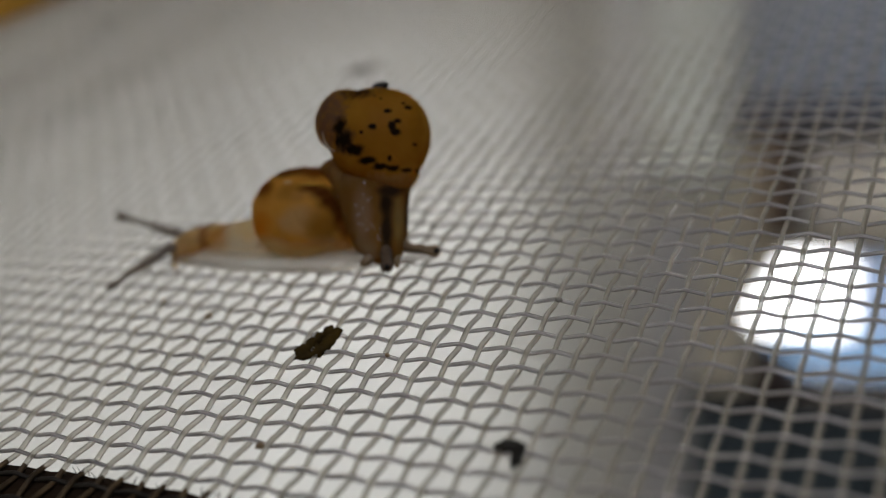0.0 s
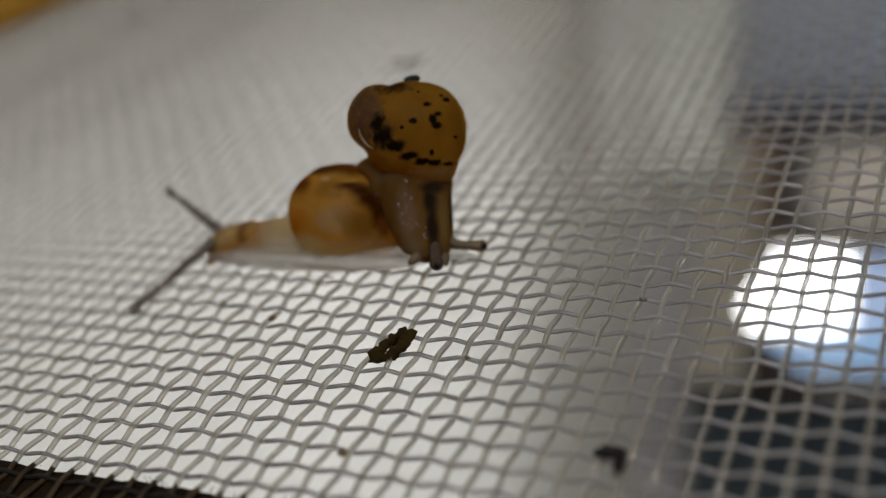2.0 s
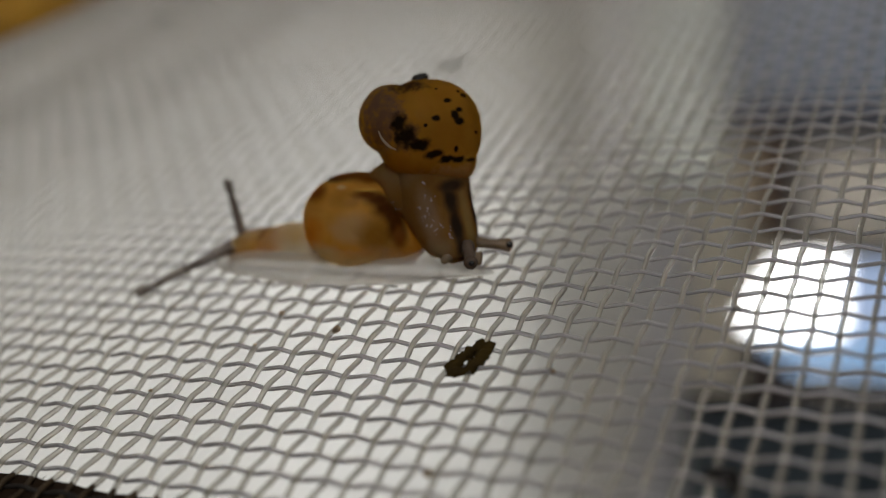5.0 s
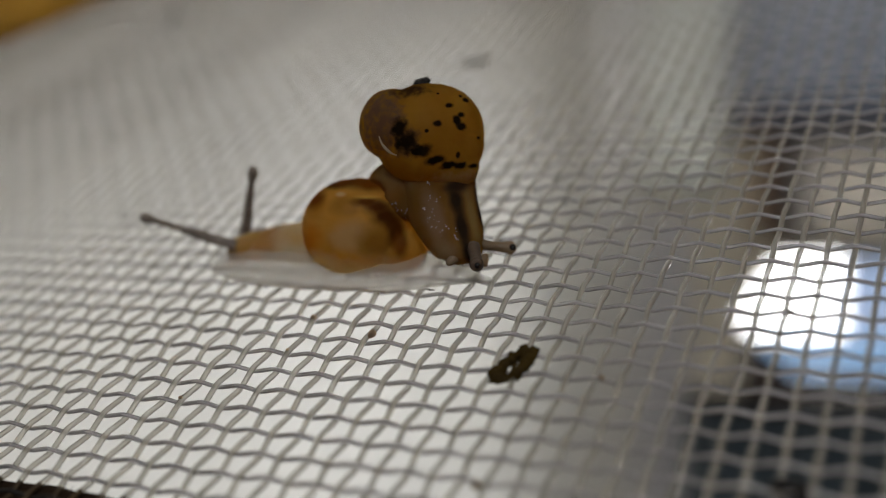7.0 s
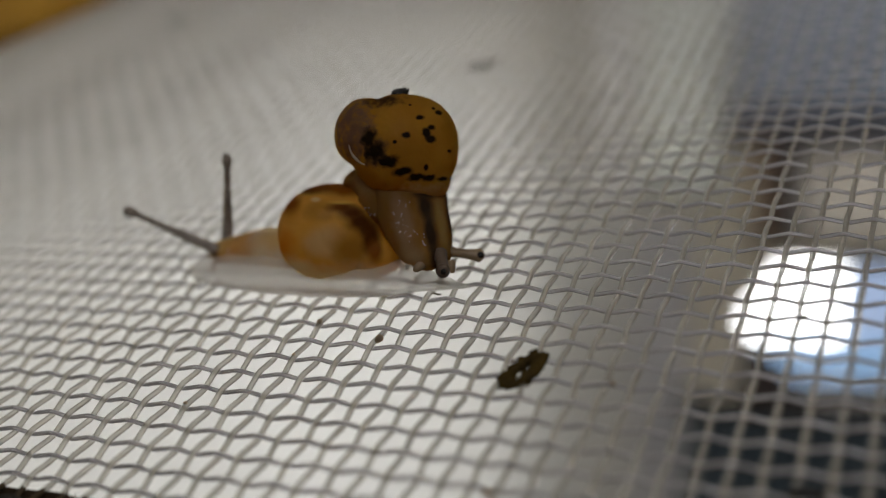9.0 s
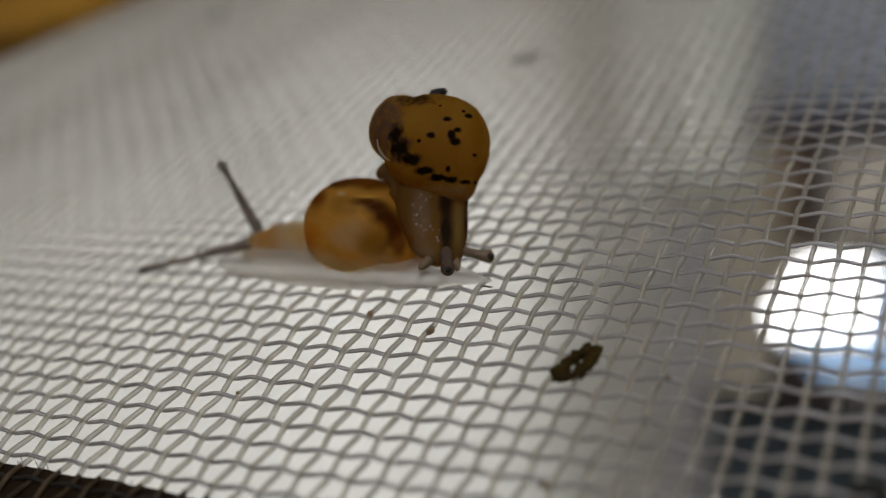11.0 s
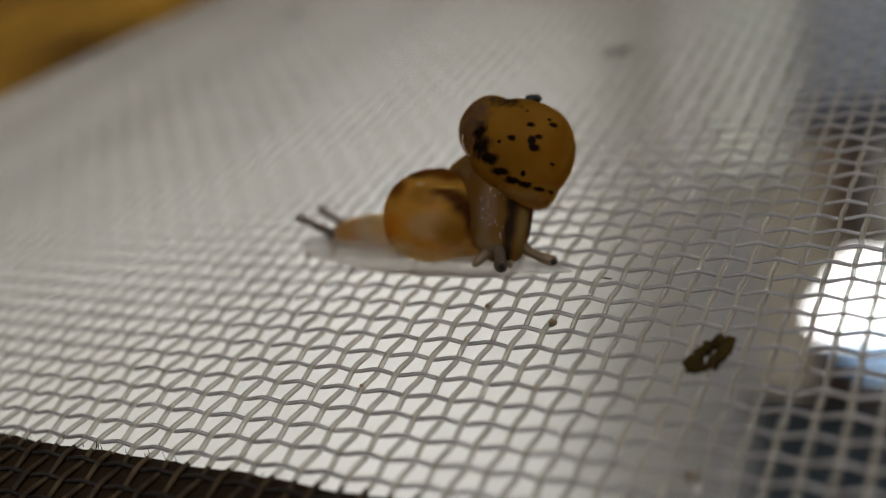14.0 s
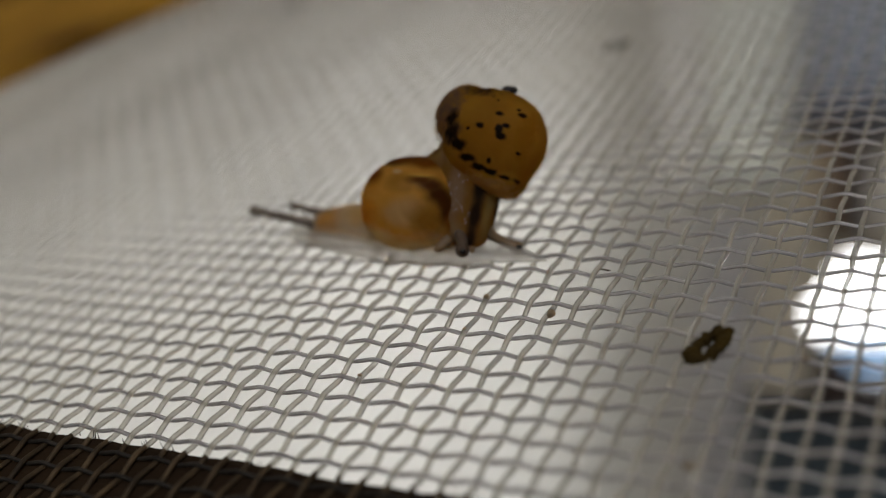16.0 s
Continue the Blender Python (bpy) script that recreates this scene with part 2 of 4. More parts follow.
def loft(name, stations, steps=24, segs=20, wobble=0.0, side=(0, 1, 0), flat=None):
    """A soft body through stations (x, y, z, half width sideways, half height) in mm, closed at both ends. flat: nothing below this z."""
    line = smooth_line(stations, steps)
    verts, faces = [], []
    for k, (x, y, z, w, h) in enumerate(line):
        c = Vector((x, y, z))
        a, b = line[max(k - 1, 0)][:3], line[min(k + 1, steps - 1)][:3]
        along = Vector(b - a).normalized()
        sd = (Vector(side) - along * along.dot(Vector(side))).normalized()
        up = along.cross(sd)
        for s in range(segs):
            t = 2 * math.pi * s / segs
            q = c + sd * (max(w, 0.02) * math.cos(t)) + up * (max(h, 0.02) * math.sin(t))
            if wobble:
                q += (q - c) * wobble * noise.noise(q * 1.3)
            if flat is not None:
                q.z = max(q.z, flat)
            verts.append(q * MM)
        if k:
            o = (k - 1) * segs
            faces += [(o + s, o + (s + 1) % segs, o + segs + (s + 1) % segs, o + segs + s) for s in range(segs)]
    faces += [tuple(range(segs))[::-1], tuple(range((steps - 1) * segs, steps * segs))]
    return poly(name, verts, faces)


def lump(name, size, seed, rough=0.35, detail=3):
    """A crumb of dirt, size in mm."""
    bm = bmesh.new()
    bmesh.ops.create_icosphere(bm, subdivisions=detail, radius=1)
    for v in bm.verts:
        k = 1 + rough * noise.noise(v.co * 1.7 + Vector((seed, 0, 0))) + rough * 0.6 * noise.noise(v.co * 4.5 + Vector((0, seed, 0)))
        v.co = Vector((v.co.x * size[0], v.co.y * size[1], v.co.z * size[2])) * k * MM * 0.5
    for f in bm.faces:
        f.smooth = True
    return bm


SEEN = Matrix(((0.894, -0.446, 0.0), (0.393, 0.741, 0.0), (-0.216, -0.502, 0.0))).to_3x3()  # the lens's right and forward, on the sheet
RIGHT, AHEAD = SEEN.col[0].normalized(), SEEN.col[1].normalized()
ABOVE = RIGHT.cross(AHEAD).normalized()


def whorls(name, lumps, groove=None, ribs=0.006):
    """A snail's shell of swollen whorls that run into one another, as it faces the lens. lumps: (right, ahead, above) of the middle,
    (half width, half depth, half height) in mm, squareness, turn. groove: (right, above, first radius, growth, turns, depth) of a spiral seam."""
    verts, faces = [], []
    nu, nv = 72, 44
    for mid, half, square, tilt in lumps:
        o = len(verts)
        spin = Matrix.Rotation(radians(tilt), 3, "Y")
        for iv in range(nv + 1):
            v = math.pi * iv / nv
            for iu in range(nu):
                u = 2 * math.pi * iu / nu
                # poles lie along the depth axis
                d = Vector((math.sin(v) * math.cos(u), -math.cos(v), math.sin(v) * math.sin(u)))
                p = Vector([math.copysign(abs(c) ** (2 / square), c) for c in d])
                p = Vector((p.x * half[0], p.y * half[1], p.z * half[2]))
                p *= 1 + ribs * math.sin(u * 46 + 3 * math.sin(v * 2)) * math.sin(v) + 0.018 * noise.noise(d * 2.3 + Vector(mid))
                q = spin @ p + Vector(mid)
                if groove and p.y < 0:
                    gx, gz, r0, grow, turns, deep = groove
                    dx, dz = q.x - gx, q.z - gz
                    r, a = math.hypot(dx, dz), math.atan2(dz, dx)
                    for k in range(turns + 1):
                        t = a + 2 * math.pi * k
                        if 0 <= t <= turns * 2 * math.pi:
                            q.y += deep * math.exp(-((r - r0 * grow ** (t / (2 * math.pi))) / 0.16) ** 2)
                verts.append(RIGHT * q.x + AHEAD * q.y + ABOVE * q.z)
        for iv in range(nv):
            for iu in range(nu):
                a, b = o + iv * nu + iu, o + iv * nu + (iu + 1) % nu
                faces.append((a, b, b + nu, a + nu))
    bm = bmesh.new()
    vs = [bm.verts.new(v) for v in verts]
    for f in faces:
        bm.faces.new([vs[k] for k in f])
    bmesh.ops.remove_doubles(bm, verts=bm.verts[:], dist=1e-4)
    bmesh.ops.recalc_face_normals(bm, faces=bm.faces[:])
    raw = bpy.data.meshes.new(name)
    bm.to_mesh(raw)
    bm.free()
    if len(lumps) == 1:
        me = raw
    else:  # run the whorls together into one skin
        ob = new("raw", raw)
        fuse = ob.modifiers.new("fuse", "REMESH")
        fuse.mode, fuse.voxel_size = "VOXEL", 0.07
        soft = ob.modifiers.new("soft", "SMOOTH")
        soft.factor, soft.iterations = 0.5, 5
        me = bpy.data.meshes.new_from_object(ob.evaluated_get(bpy.context.evaluated_depsgraph_get()))
        bpy.data.objects.remove(ob)
        bpy.data.meshes.remove(raw)
        me.name = name
    me.transform(Matrix.Scale(MM, 4))
    me.shade_smooth()
    return me


# ---- the room ----


def structure(name, label, category):
    return tagged(new(name), label, category, kind="structure")


def wall_with_openings(name, y0, y1, x0, x1, z0, z1, holes, mat, label):
    """A wall of blocks round rectangular openings."""
    wall = structure(name, label, "wall")
    xs = sorted({x0, x1, *[h[0] for h in holes], *[h[1] for h in holes]})
    zs = sorted({z0, z1, *[h[2] for h in holes], *[h[3] for h in holes]})
    for a, b in zip(xs, xs[1:]):
        run = None
        for c, d in zip(zs, zs[1:]):
            hole = any(h[0] <= a and b <= h[1] and h[2] <= c and d <= h[3] for h in holes)
            if not hole:
                run = (run[0], d) if run else (c, d)
            if (hole or d == zs[-1]) and run:
                part("wall_block", slab(a, b, y0, y1, *run), mat, wall)
                run = None
    return wall


X0, X1, Y0, Y1, Z1 = -1.5, 1.3, -1.5, WALL_Y, 2.3
wall_with_openings("wall_north", Y1, Y1 + 0.16, X0 - 0.1, X1 + 0.1, 0, Z1, [BIG, SMALL, UPPER, TOP_LEFT, TOP_RIGHT], PLASTER, "beige plastered wall with window openings")
wall_with_openings("wall_south", Y0 - 0.1, Y0, X0 - 0.1, X1 + 0.1, 0, Z1, [REAR], ROOM_PAINT, "plain painted wall with a window behind the viewer")
for nm, lab, bm in (("wall_west", "plain painted side wall", slab(X0 - 0.1, X0, Y0, Y1, 0, Z1)),
                    ("wall_east", "plain painted side wall", slab(X1, X1 + 0.1, Y0, Y1, 0, Z1))):
    tagged(part(nm, bm, ROOM_PAINT), lab, "wall", kind="structure")
tagged(part("floor", slab(X0 - 0.1, X1 + 0.1, Y0 - 0.1, Y1 + 0.2, -0.1, 0), FLOOR), "brown boarded floor of the room", "floor", kind="structure")
tagged(part("ceiling", slab(X0 - 0.1, X1 + 0.1, Y0 - 0.1, Y1 + 0.16, Z1, Z1 + 0.1), ROOM_PAINT), "plain pale ceiling", "ceiling", kind="structure")
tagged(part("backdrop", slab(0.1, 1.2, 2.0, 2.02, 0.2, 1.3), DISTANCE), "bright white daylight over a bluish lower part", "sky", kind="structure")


def window(name, box, pane_mat, label, depth=0.05):
    w = structure(name, label, "window")
    x0, x1, z0, z1 = box
    y = Y1 + 0.05
    t = 0.014
    fr = tagged(new("window_frame"), "brown wooden window frame")
    fr.parent = w
    part("jamb", slab(x0, x0 + t, y, y + depth, z0, z1, 0.002), FRAME_WOOD, fr)
    part("jamb", slab(x1 - t, x1, y, y + depth, z0, z1, 0.002), FRAME_WOOD, fr)
    part("rail", slab(x0 + t, x1 - t, y, y + depth, z0, z0 + t, 0.002), FRAME_WOOD, fr)
    part("rail", slab(x0 + t, x1 - t, y, y + depth, z1 - t, z1, 0.002), FRAME_WOOD, fr)
    part("glazing_bar", slab(x0 + t, x1 - t, y + 0.014, y + 0.034, z0 + 0.038, z0 + 0.042), FRAME_WOOD, fr)
    pane = part("pane", slab(x0 + t, x1 - t, y + 0.02, y + 0.024, z0 + t, z1 - t), pane_mat, w)
    pane.visible_shadow = False
    return w


window("window_1", SMALL, GLASS, "small bare window glaring with daylight")
tagged(part("window_post", slab(0.418, 0.447, Y1 - 0.05, Y1 - 0.002, 0.766, 0.913, 0.004), FRAME_WOOD), "dark brown wooden post over the window", "post", kind="structure")
tagged(part("trim", slab(0.401, 0.416, Y1 - 0.04, Y1 - 0.002, 0.766, 0.913, 0.003), PINE), "lighter brown wooden strip beside the post", "trim", kind="structure")
tagged(part("dado", slab(0.325, 0.386, Y1 - 0.03, Y1 - 0.002, 0.0, 0.80, 0.003), KHAKI), "khaki painted lower wall panel", "panel", kind="structure")
# strip added for the shade beside the curtain, which its duller colour carries
tagged(part("shade_strip", slab(0.252, 0.323, Y1 - 0.016, Y1 - 0.002, 0.0, 0.80, 0.003), TAUPE), "taupe strip standing for the shade at the curtain's edge", "panel", kind="structure")


def corner(name, points, mat, label):
    """A three-cornered piece that cuts off a corner of the window."""
    bm = bmesh.new()
    front = [bm.verts.new((x, Y1 - 0.022, z)) for x, z in points]
    back = [bm.verts.new((x, Y1 - 0.002, z)) for x, z in points]
    bm.faces.new(front)
    bm.faces.new(back[::-1])
    for k in range(3):
        bm.faces.new((front[k], front[(k + 1) % 3], back[(k + 1) % 3], back[k]))
    bmesh.ops.recalc_face_normals(bm, faces=bm.faces[:])
    tagged(part(name, bm, mat), label, "trim", kind="structure")


corner("trim", ((0.389, 0.756), (0.389, 0.676), (0.442, 0.756)), PLASTER, "beige corner piece of the window")
corner("trim", ((0.389, 0.655), (0.389, 0.564), (0.490, 0.564)), FRAME_WOOD, "dark brown corner piece of the window")
tagged(part("pelmet", slab(0.355, 0.9, Y1 - 0.08, Y1 - 0.002, 0.902, 0.934, 0.004), SLATE), "dark board across the top of the window", "pelmet", kind="structure")


def blind(x0, x1, z0, z1, mat, label):
    """A roller blind: a thin cloth on a roller, with a bar in its hem."""
    top = tagged(new("roller_blind"), label, "blind")
    top.matrix_world = pose((x0 + x1) / 2, Y1 - 0.02, z1)
    h, d = (x1 - x0) / 2, z1 - z0
    part("cloth", slab(-h, h, 0.0, 0.001, -d + 0.01, 0), mat, top)
    part("hem_bar", slab(-h, h, -0.003, 0.004, -d, -d + 0.01, 0.001), mat, top)
    part("roller", slab(-h, h, -0.012, 0.0185, 0, 0.03, 0.006), FRAME_WOOD, top)
    return top


blind(0.232, 0.360, 0.815, 1.75, CREAM_CLOTH, "cream roller blind glowing with daylight behind it")
blind(0.456, 1.00, 0.768, 0.895, BEIGE_CLOTH, "small beige blind beside the wooden post")
blind(0.364, 1.00, 0.938, 1.75, BLUE_CLOTH, "blue-grey roller blind with daylight behind it")


def curtain():
    """A white curtain that hangs from a rod in soft folds."""
    top = tagged(new("curtain"), "white translucent curtain in soft folds, lit by daylight behind", "curtain")
    nx, nz = 150, 8
    x0, x1, z0, z1 = -1.48, 0.248, 0.03, 2.25
    verts, faces = [], []
    for i in range(nx + 1):
        x = x0 + (x1 - x0) * i / nx
        for j in range(nz + 1):
            z = z0 + (z1 - z0) * j / nz
            y = Y1 - 0.06 + 0.004 * math.sin(x * 21 + 0.4 * math.sin(z * 3)) + 0.006 * noise.noise(Vector((x * 9, z * 0.8, 0)))
            verts.append((x, y, z))
    for i in range(nx):
        for j in range(nz):
            a = i * (nz + 1) + j
            q = (a, a + nz + 1, a + nz + 2, a + 1)
            faces.append(q)
    part("cloth", poly("cloth", verts, faces), CURTAIN, top)
    rod = loft("rod", [(-1480, 1385, 2262, 12, 12), (-600, 1385, 2262, 12, 12), (260, 1385, 2262, 12, 12)], 8, 12, side=(0, 1, 0))
    part("rod", rod, FRAME_WOOD, top, "brown wooden curtain rod")
    for x in (-1.40, -0.6, 0.24):
        part("bracket", slab(x - 0.01, x + 0.01, 1.385, Y1 - 0.001, 2.247, 2.277, 0.002), FRAME_WOOD, top)
    return top


curtain()


def cabinet():
    """A dark teal cabinet under the window."""
    top = tagged(new("cabinet"), "dark teal painted cabinet under the window", "cabinet")
    top.matrix_world = pose(0.70, 1.37, 0)
    part("body", slab(-0.385, 0.385, -0.04, 0.06, 0.03, 0.557, 0.006), TEAL, top)
    part("worktop", slab(-0.39, 0.39, -0.045, 0.06, 0.557, 0.569, 0.004), DARK_WOOD, top, "dark brown wooden top")
    for x in (-0.30, 0.30):
        part("foot", slab(x - 0.03, x + 0.03, -0.03, 0.05, 0, 0.03, 0.004), FRAME_WOOD, top)
    for x in (-0.19, 0.19):
        door = part("door", slab(x - 0.18, x + 0.18, -0.052, -0.041, 0.06, 0.52, 0.004), TEAL, top)
        part("knob", slab(x * 0.2 - 0.012, x * 0.2 + 0.012, -0.07, -0.053, 0.30, 0.324, 0.004), FRAME_WOOD, door)
    return top


cabinet()

# ---- the framed mesh screen ----
SHEET = pose(-0.012146, 0.056277, 0.756493, 32.7583, 0, -25.2395)  # x along the rows, y up the slope, z off the sheet
PITCH_X, PITCH_Y, WIRE, CRIMP = 1.2, 1.3655, 0.104, 0.112
COLS, ROWS = range(-56, 62), range(-20, 82)


def sway(x, y):
    """How far the cloth is pulled out of true, in mm."""
    v = Vector((x * 0.045, y * 0.045, 0.3))
    w = Vector((x * 0.35, y * 0.35, 7.3))
    slack = min(max((-4.0 - x) / 14.0, 0.0), 1.0) * min(max((y - 4.0) / 14.0, 0.0), 1.0)
    fold = 0.055 * slack * math.sin((x - 0.10 * y) * 0.48 + 1.1 * noise.noise(Vector((x * 0.05, y * 0.03, 4))))
    return (0.30 * noise.noise(v) + 0.04 * noise.noise(w),
            0.30 * noise.noise(v + Vector((9, 3, 1))) + 0.04 * noise.noise(w + Vector((5, 5, 5))),
            0.25 * noise.noise(v * 0.8 + Vector((2, 8, 4))) + fold)


def bent(u):
    """The over and under of a thread: nearly straight between the crossings."""
    return math.asin(0.93 * math.cos(math.pi * u)) / math.asin(0.93)


def thread(name, fixed, along, line, per=6, segs=8):
    """One thread of the plain weave, over one and under the next. line: 'x' for a row, 'y' for a column."""
    first, last = along[0] - 0.5, along[-1] + 0.5
    n = int((last - first) * per) + 1
    centre = np.zeros((n, 3))
    for q in range(n):
        u = first + q / per
        if line == "x":
            x, y, z = u * PITCH_X, fixed * PITCH_Y, -1.05 * CRIMP * bent(u + fixed)
        else:
            x, y, z = fixed * PITCH_X, u * PITCH_Y, 1.0 * CRIMP * bent(u + fixed)
        dx, dy, dz = sway(x, y)
        centre[q] = x + dx, y + dy, z + dz
    d = np.gradient(centre, axis=0)
    d /= np.linalg.norm(d, axis=1)[:, None]
    side = np.cross(d, (0, 0, 1.0))
    side /= np.linalg.norm(side, axis=1)[:, None]
    up = np.cross(side, d)
    a = np.arange(segs) * 2 * math.pi / segs
    ring = centre[:, None] + (WIRE if line == "x" else 1.3 * WIRE) * (side[:, None] * np.cos(a)[None, :, None] + up[:, None] * np.sin(a)[None, :, None])
    faces = []
    for q in range(n - 1):
        o = q * segs
        faces += [(o + s, o + (s + 1) % segs, o + segs + (s + 1) % segs, o + segs + s) for s in range(segs)]
    return poly(name, ring.reshape(-1, 3) * MM, faces)


screen = tagged(new("mesh_screen"), "white woven nylon mesh in a wooden frame, dark brown lower edge", "screen")
screen.matrix_world = SHEET
# rows are dark and thread ends brown along the lower edge
for r in ROWS:
    part("weft_thread", thread("weft_thread", r, COLS, "x"), WEFT if r > -9 else HEM, screen)
for c in COLS:
    part("warp_thread", thread("warp_thread", c, range(-8, ROWS[-1] + 1), "y"), WARP, screen)
    part("thread_end", thread("thread_end", c, range(ROWS[0], -8), "y"), BROWN_HEM, screen)


def rail(name, x0, x1, y0, y1, mat, label="", skew=0.0, lift=0.0):
    """A flat wooden bar of the frame, below the mesh, with an uneven inner edge."""
    bm = bmesh.new()
    long_x = (x1 - x0) > (y1 - y0)
    n = 160
    rings = []
    for i in range(n + 1):
        f = i / n
        ring = []
        for (e, z) in ((0, -0.30), (0, -1.6), (1, -1.6), (1, -0.30), (0.5, -0.26)):
            j = 0.25 * noise.noise(Vector((f * 70, e * 3, z))) + 0.12 * noise.noise(Vector((f * 300, e * 3, z)))
            p = (x0 + (x1 - x0) * f, y0 + (y1 - y0) * e + j, z) if long_x else (x0 + (x1 - x0) * e + j + skew * (y0 + (y1 - y0) * f - 44), y0 + (y1 - y0) * f, z)
            ring.append(bm.verts.new((Vector(p) + Vector((0, 0, lift))) * MM))
        rings.append(ring)
        if i:
            a, b = rings[-2:]
            for s in range(5):
                bm.faces.new((a[s], a[(s + 1) % 5], b[(s + 1) % 5], b[s]))
    bm.faces.new(rings[0])
    bm.faces.new(rings[-1][::-1])
    bmesh.ops.recalc_face_normals(bm, faces=bm.faces[:])
    return part(name, bm, mat, screen, label)


rail("bottom_rail", -58.5, 74.0, -34.0, -11.4, DARK_WOOD, "dark brown bottom rail under the mesh edge")
rail("left_stile", -170.0, -53.5, -34.0, 150.0, GOLD_WOOD, "broad golden brown side board", 0.35, 2.0)
rail("right_stile", 74.0, 90.0, -34.0, 112.0, DARK_WOOD)
rail("top_rail", -58.5, 74.0, 112.0, 124.0, DARK_WOOD)
for x in (-78.0, 82.0):
    for y in (-25.0, 8.0):
        foot_at = SHEET @ Vector((x * MM, y * MM, -1.7 * MM))
        leg = part("leg", slab(-0.006, 0.006, -0.006, 0.006, 0, foot_at.z, 0.001), DARK_WOOD, screen)
        leg.matrix_basis = SHEET.inverted() @ pose(foot_at.x, foot_at.y, 0)




def fringe():
    """Frayed fibres along the edge of the bottom rail."""
    verts, faces = [], []
    rnd = random.Random(5)
    for k in range(70):
        x, bend = rnd.uniform(-30, 40), rnd.uniform(-0.6, 0.6)
        size, lean, rise = rnd.uniform(0.06, 0.34) ** 1.3, rnd.uniform(-1.4, 1.4), rnd.uniform(0.0, 0.5)
        o = len(verts)
        for i in range(6):
            f = i / 5
            c = Vector((x + lean * size * f + bend * size * f * f, -11.45 + size * f * (0.7 - 0.3 * abs(bend) * f), -0.2 + rise * f))
            r = 0.035 * (1 - 0.6 * f)
            verts += [(c + Vector((r, 0, 0))) * MM, (c + Vector((-r / 2, r, 0))) * MM, (c + Vector((-r / 2, -r / 2, r))) * MM]
            if i:
                a = o + (i - 1) * 3
                faces += [(a + j, a + (j + 1) % 3, a + 3 + (j + 1) % 3, a + 3 + j) for j in range(3)]
    tagged(part("fringe", poly("fringe", verts, faces), DARK_WOOD, screen, "frayed dark fibres along the mesh edge"), kind="stuff")


fringe()


def on_sheet(ob, x, y, z=0.2, turn=0):
    ob.matrix_world = SHEET @ pose(x * MM, y * MM, z * MM, 0, 0, turn)
    return ob


# ---- crumbs on the mesh ----


def ring_crumb():
    """A curled scrap of dirt with a hole through it."""
    bm = bmesh.new()
    n, m = 64, 12
    vs = []
    for i in range(n):
        a = 2 * math.pi * i / n
        for j in range(m):
            b = 2 * math.pi * j / m
            p = Vector((math.cos(a), math.sin(a), 0))
            r = 0.30 * (1 + 0.5 * noise.noise(p * 2.1 + Vector((3, 1, 0)))) * (1 + 0.75 * noise.noise(Vector((math.cos(a) * 6, math.sin(a) * 6, b))))
            q = Vector((p.x * (0.95 + r * 1.2 * math.cos(b)), p.y * (0.425 + r * 0.85 * math.cos(b)), r * 0.8 * math.sin(b) + 0.15 * p.x))
            vs.append(bm.verts.new(q * MM))
    for i in range(n):
        for j in range(m):
            bm.faces.new((vs[i * m + j], vs[(i + 1) % n * m + j], vs[(i + 1) % n * m + (j + 1) % m], vs[i * m + (j + 1) % m]))
    bmesh.ops.recalc_face_normals(bm, faces=bm.faces[:])
    for f in bm.faces:
        f.smooth = True
    return bm


def crossing(x, y):
    """The crossing of two threads nearest to a place on the sheet."""
    x, y = round(x / PITCH_X) * PITCH_X, round(y / PITCH_Y) * PITCH_Y
    dx, dy, _ = sway(x, y)
    return x + dx, y + dy


def crumb(name, bm, mat, label, x, y, z=0.25, turn=0, category="debris"):
    ob = part(name, bm, mat)
    tagged(ob, label, category, "crumbs on the mesh")
    return on_sheet(ob, x, y, z, turn)


crumb("dirt_ring", ring_crumb(), CRUMB, "dark brown curled scrap of dirt with a hole", 17.8, -1.15, 0.25, 58)
bm = lump("dirt", (1.3, 0.55, 0.5), 4.0)
other = lump("dirt", (0.52, 1.45, 0.5), 6.0)
me = bpy.data.meshes.new("dirt")
other.to_mesh(me)
other.free()
me.transform(Matrix.Translation((0.42 * MM, -0.5 * MM, 0)))
bm.from_mesh(me)
bpy.data.meshes.remove(me)
crumb("dirt_hook", bm, SPOT, "black bent scrap of dirt", 30.2, -6.6, 0.3, 8)
crumb("speck", lump("speck", (0.24, 0.2, 0.2), 1.0, detail=2), PALE_CRUMB, "tiny brown speck on a thread", 21.9, -1.5)
crumb("speck", lump("speck", (0.45, 0.35, 0.3), 2.0, detail=2), PALE_CRUMB, "small brown speck on a thread", 18.8, -8.5)
crumb("fleck", lump("fleck", (0.42, 0.60, 0.25), 3.0, detail=2), PALE_CRUMB, "pale brown fleck on a thread", 9.9, 0.35)
crumb("fleck", lump("fleck", (0.40, 0.34, 0.22), 8.0, detail=2), GREY_SMUDGE, "pale brown fleck on a thread", 28.9, 3.85)
crumb("fleck", lump("fleck", (0.34, 0.42, 0.22), 14.0, detail=2), PALE_CRUMB, "small brown fleck on a thread", *crossing(6.1, 1.15), 0.25, 20)
crumb("fleck", lump("fleck", (0.24, 0.18, 0.15), 15.0, detail=2), PALE_CRUMB, "small brown fleck on a thread", *crossing(2.2, -5.1))
crumb("fleck", lump("fleck", (0.18, 0.24, 0.15), 17.0, detail=2), PALE_CRUMB, "small brown fleck on a thread", *crossing(6.05, -1.6))
crumb("fibre", lump("fibre", (0.6, 0.09, 0.09), 5.0, detail=2), CRUMB, "thin black fibre lying on a thread", 11.4, 4.15, 0.3, -8)
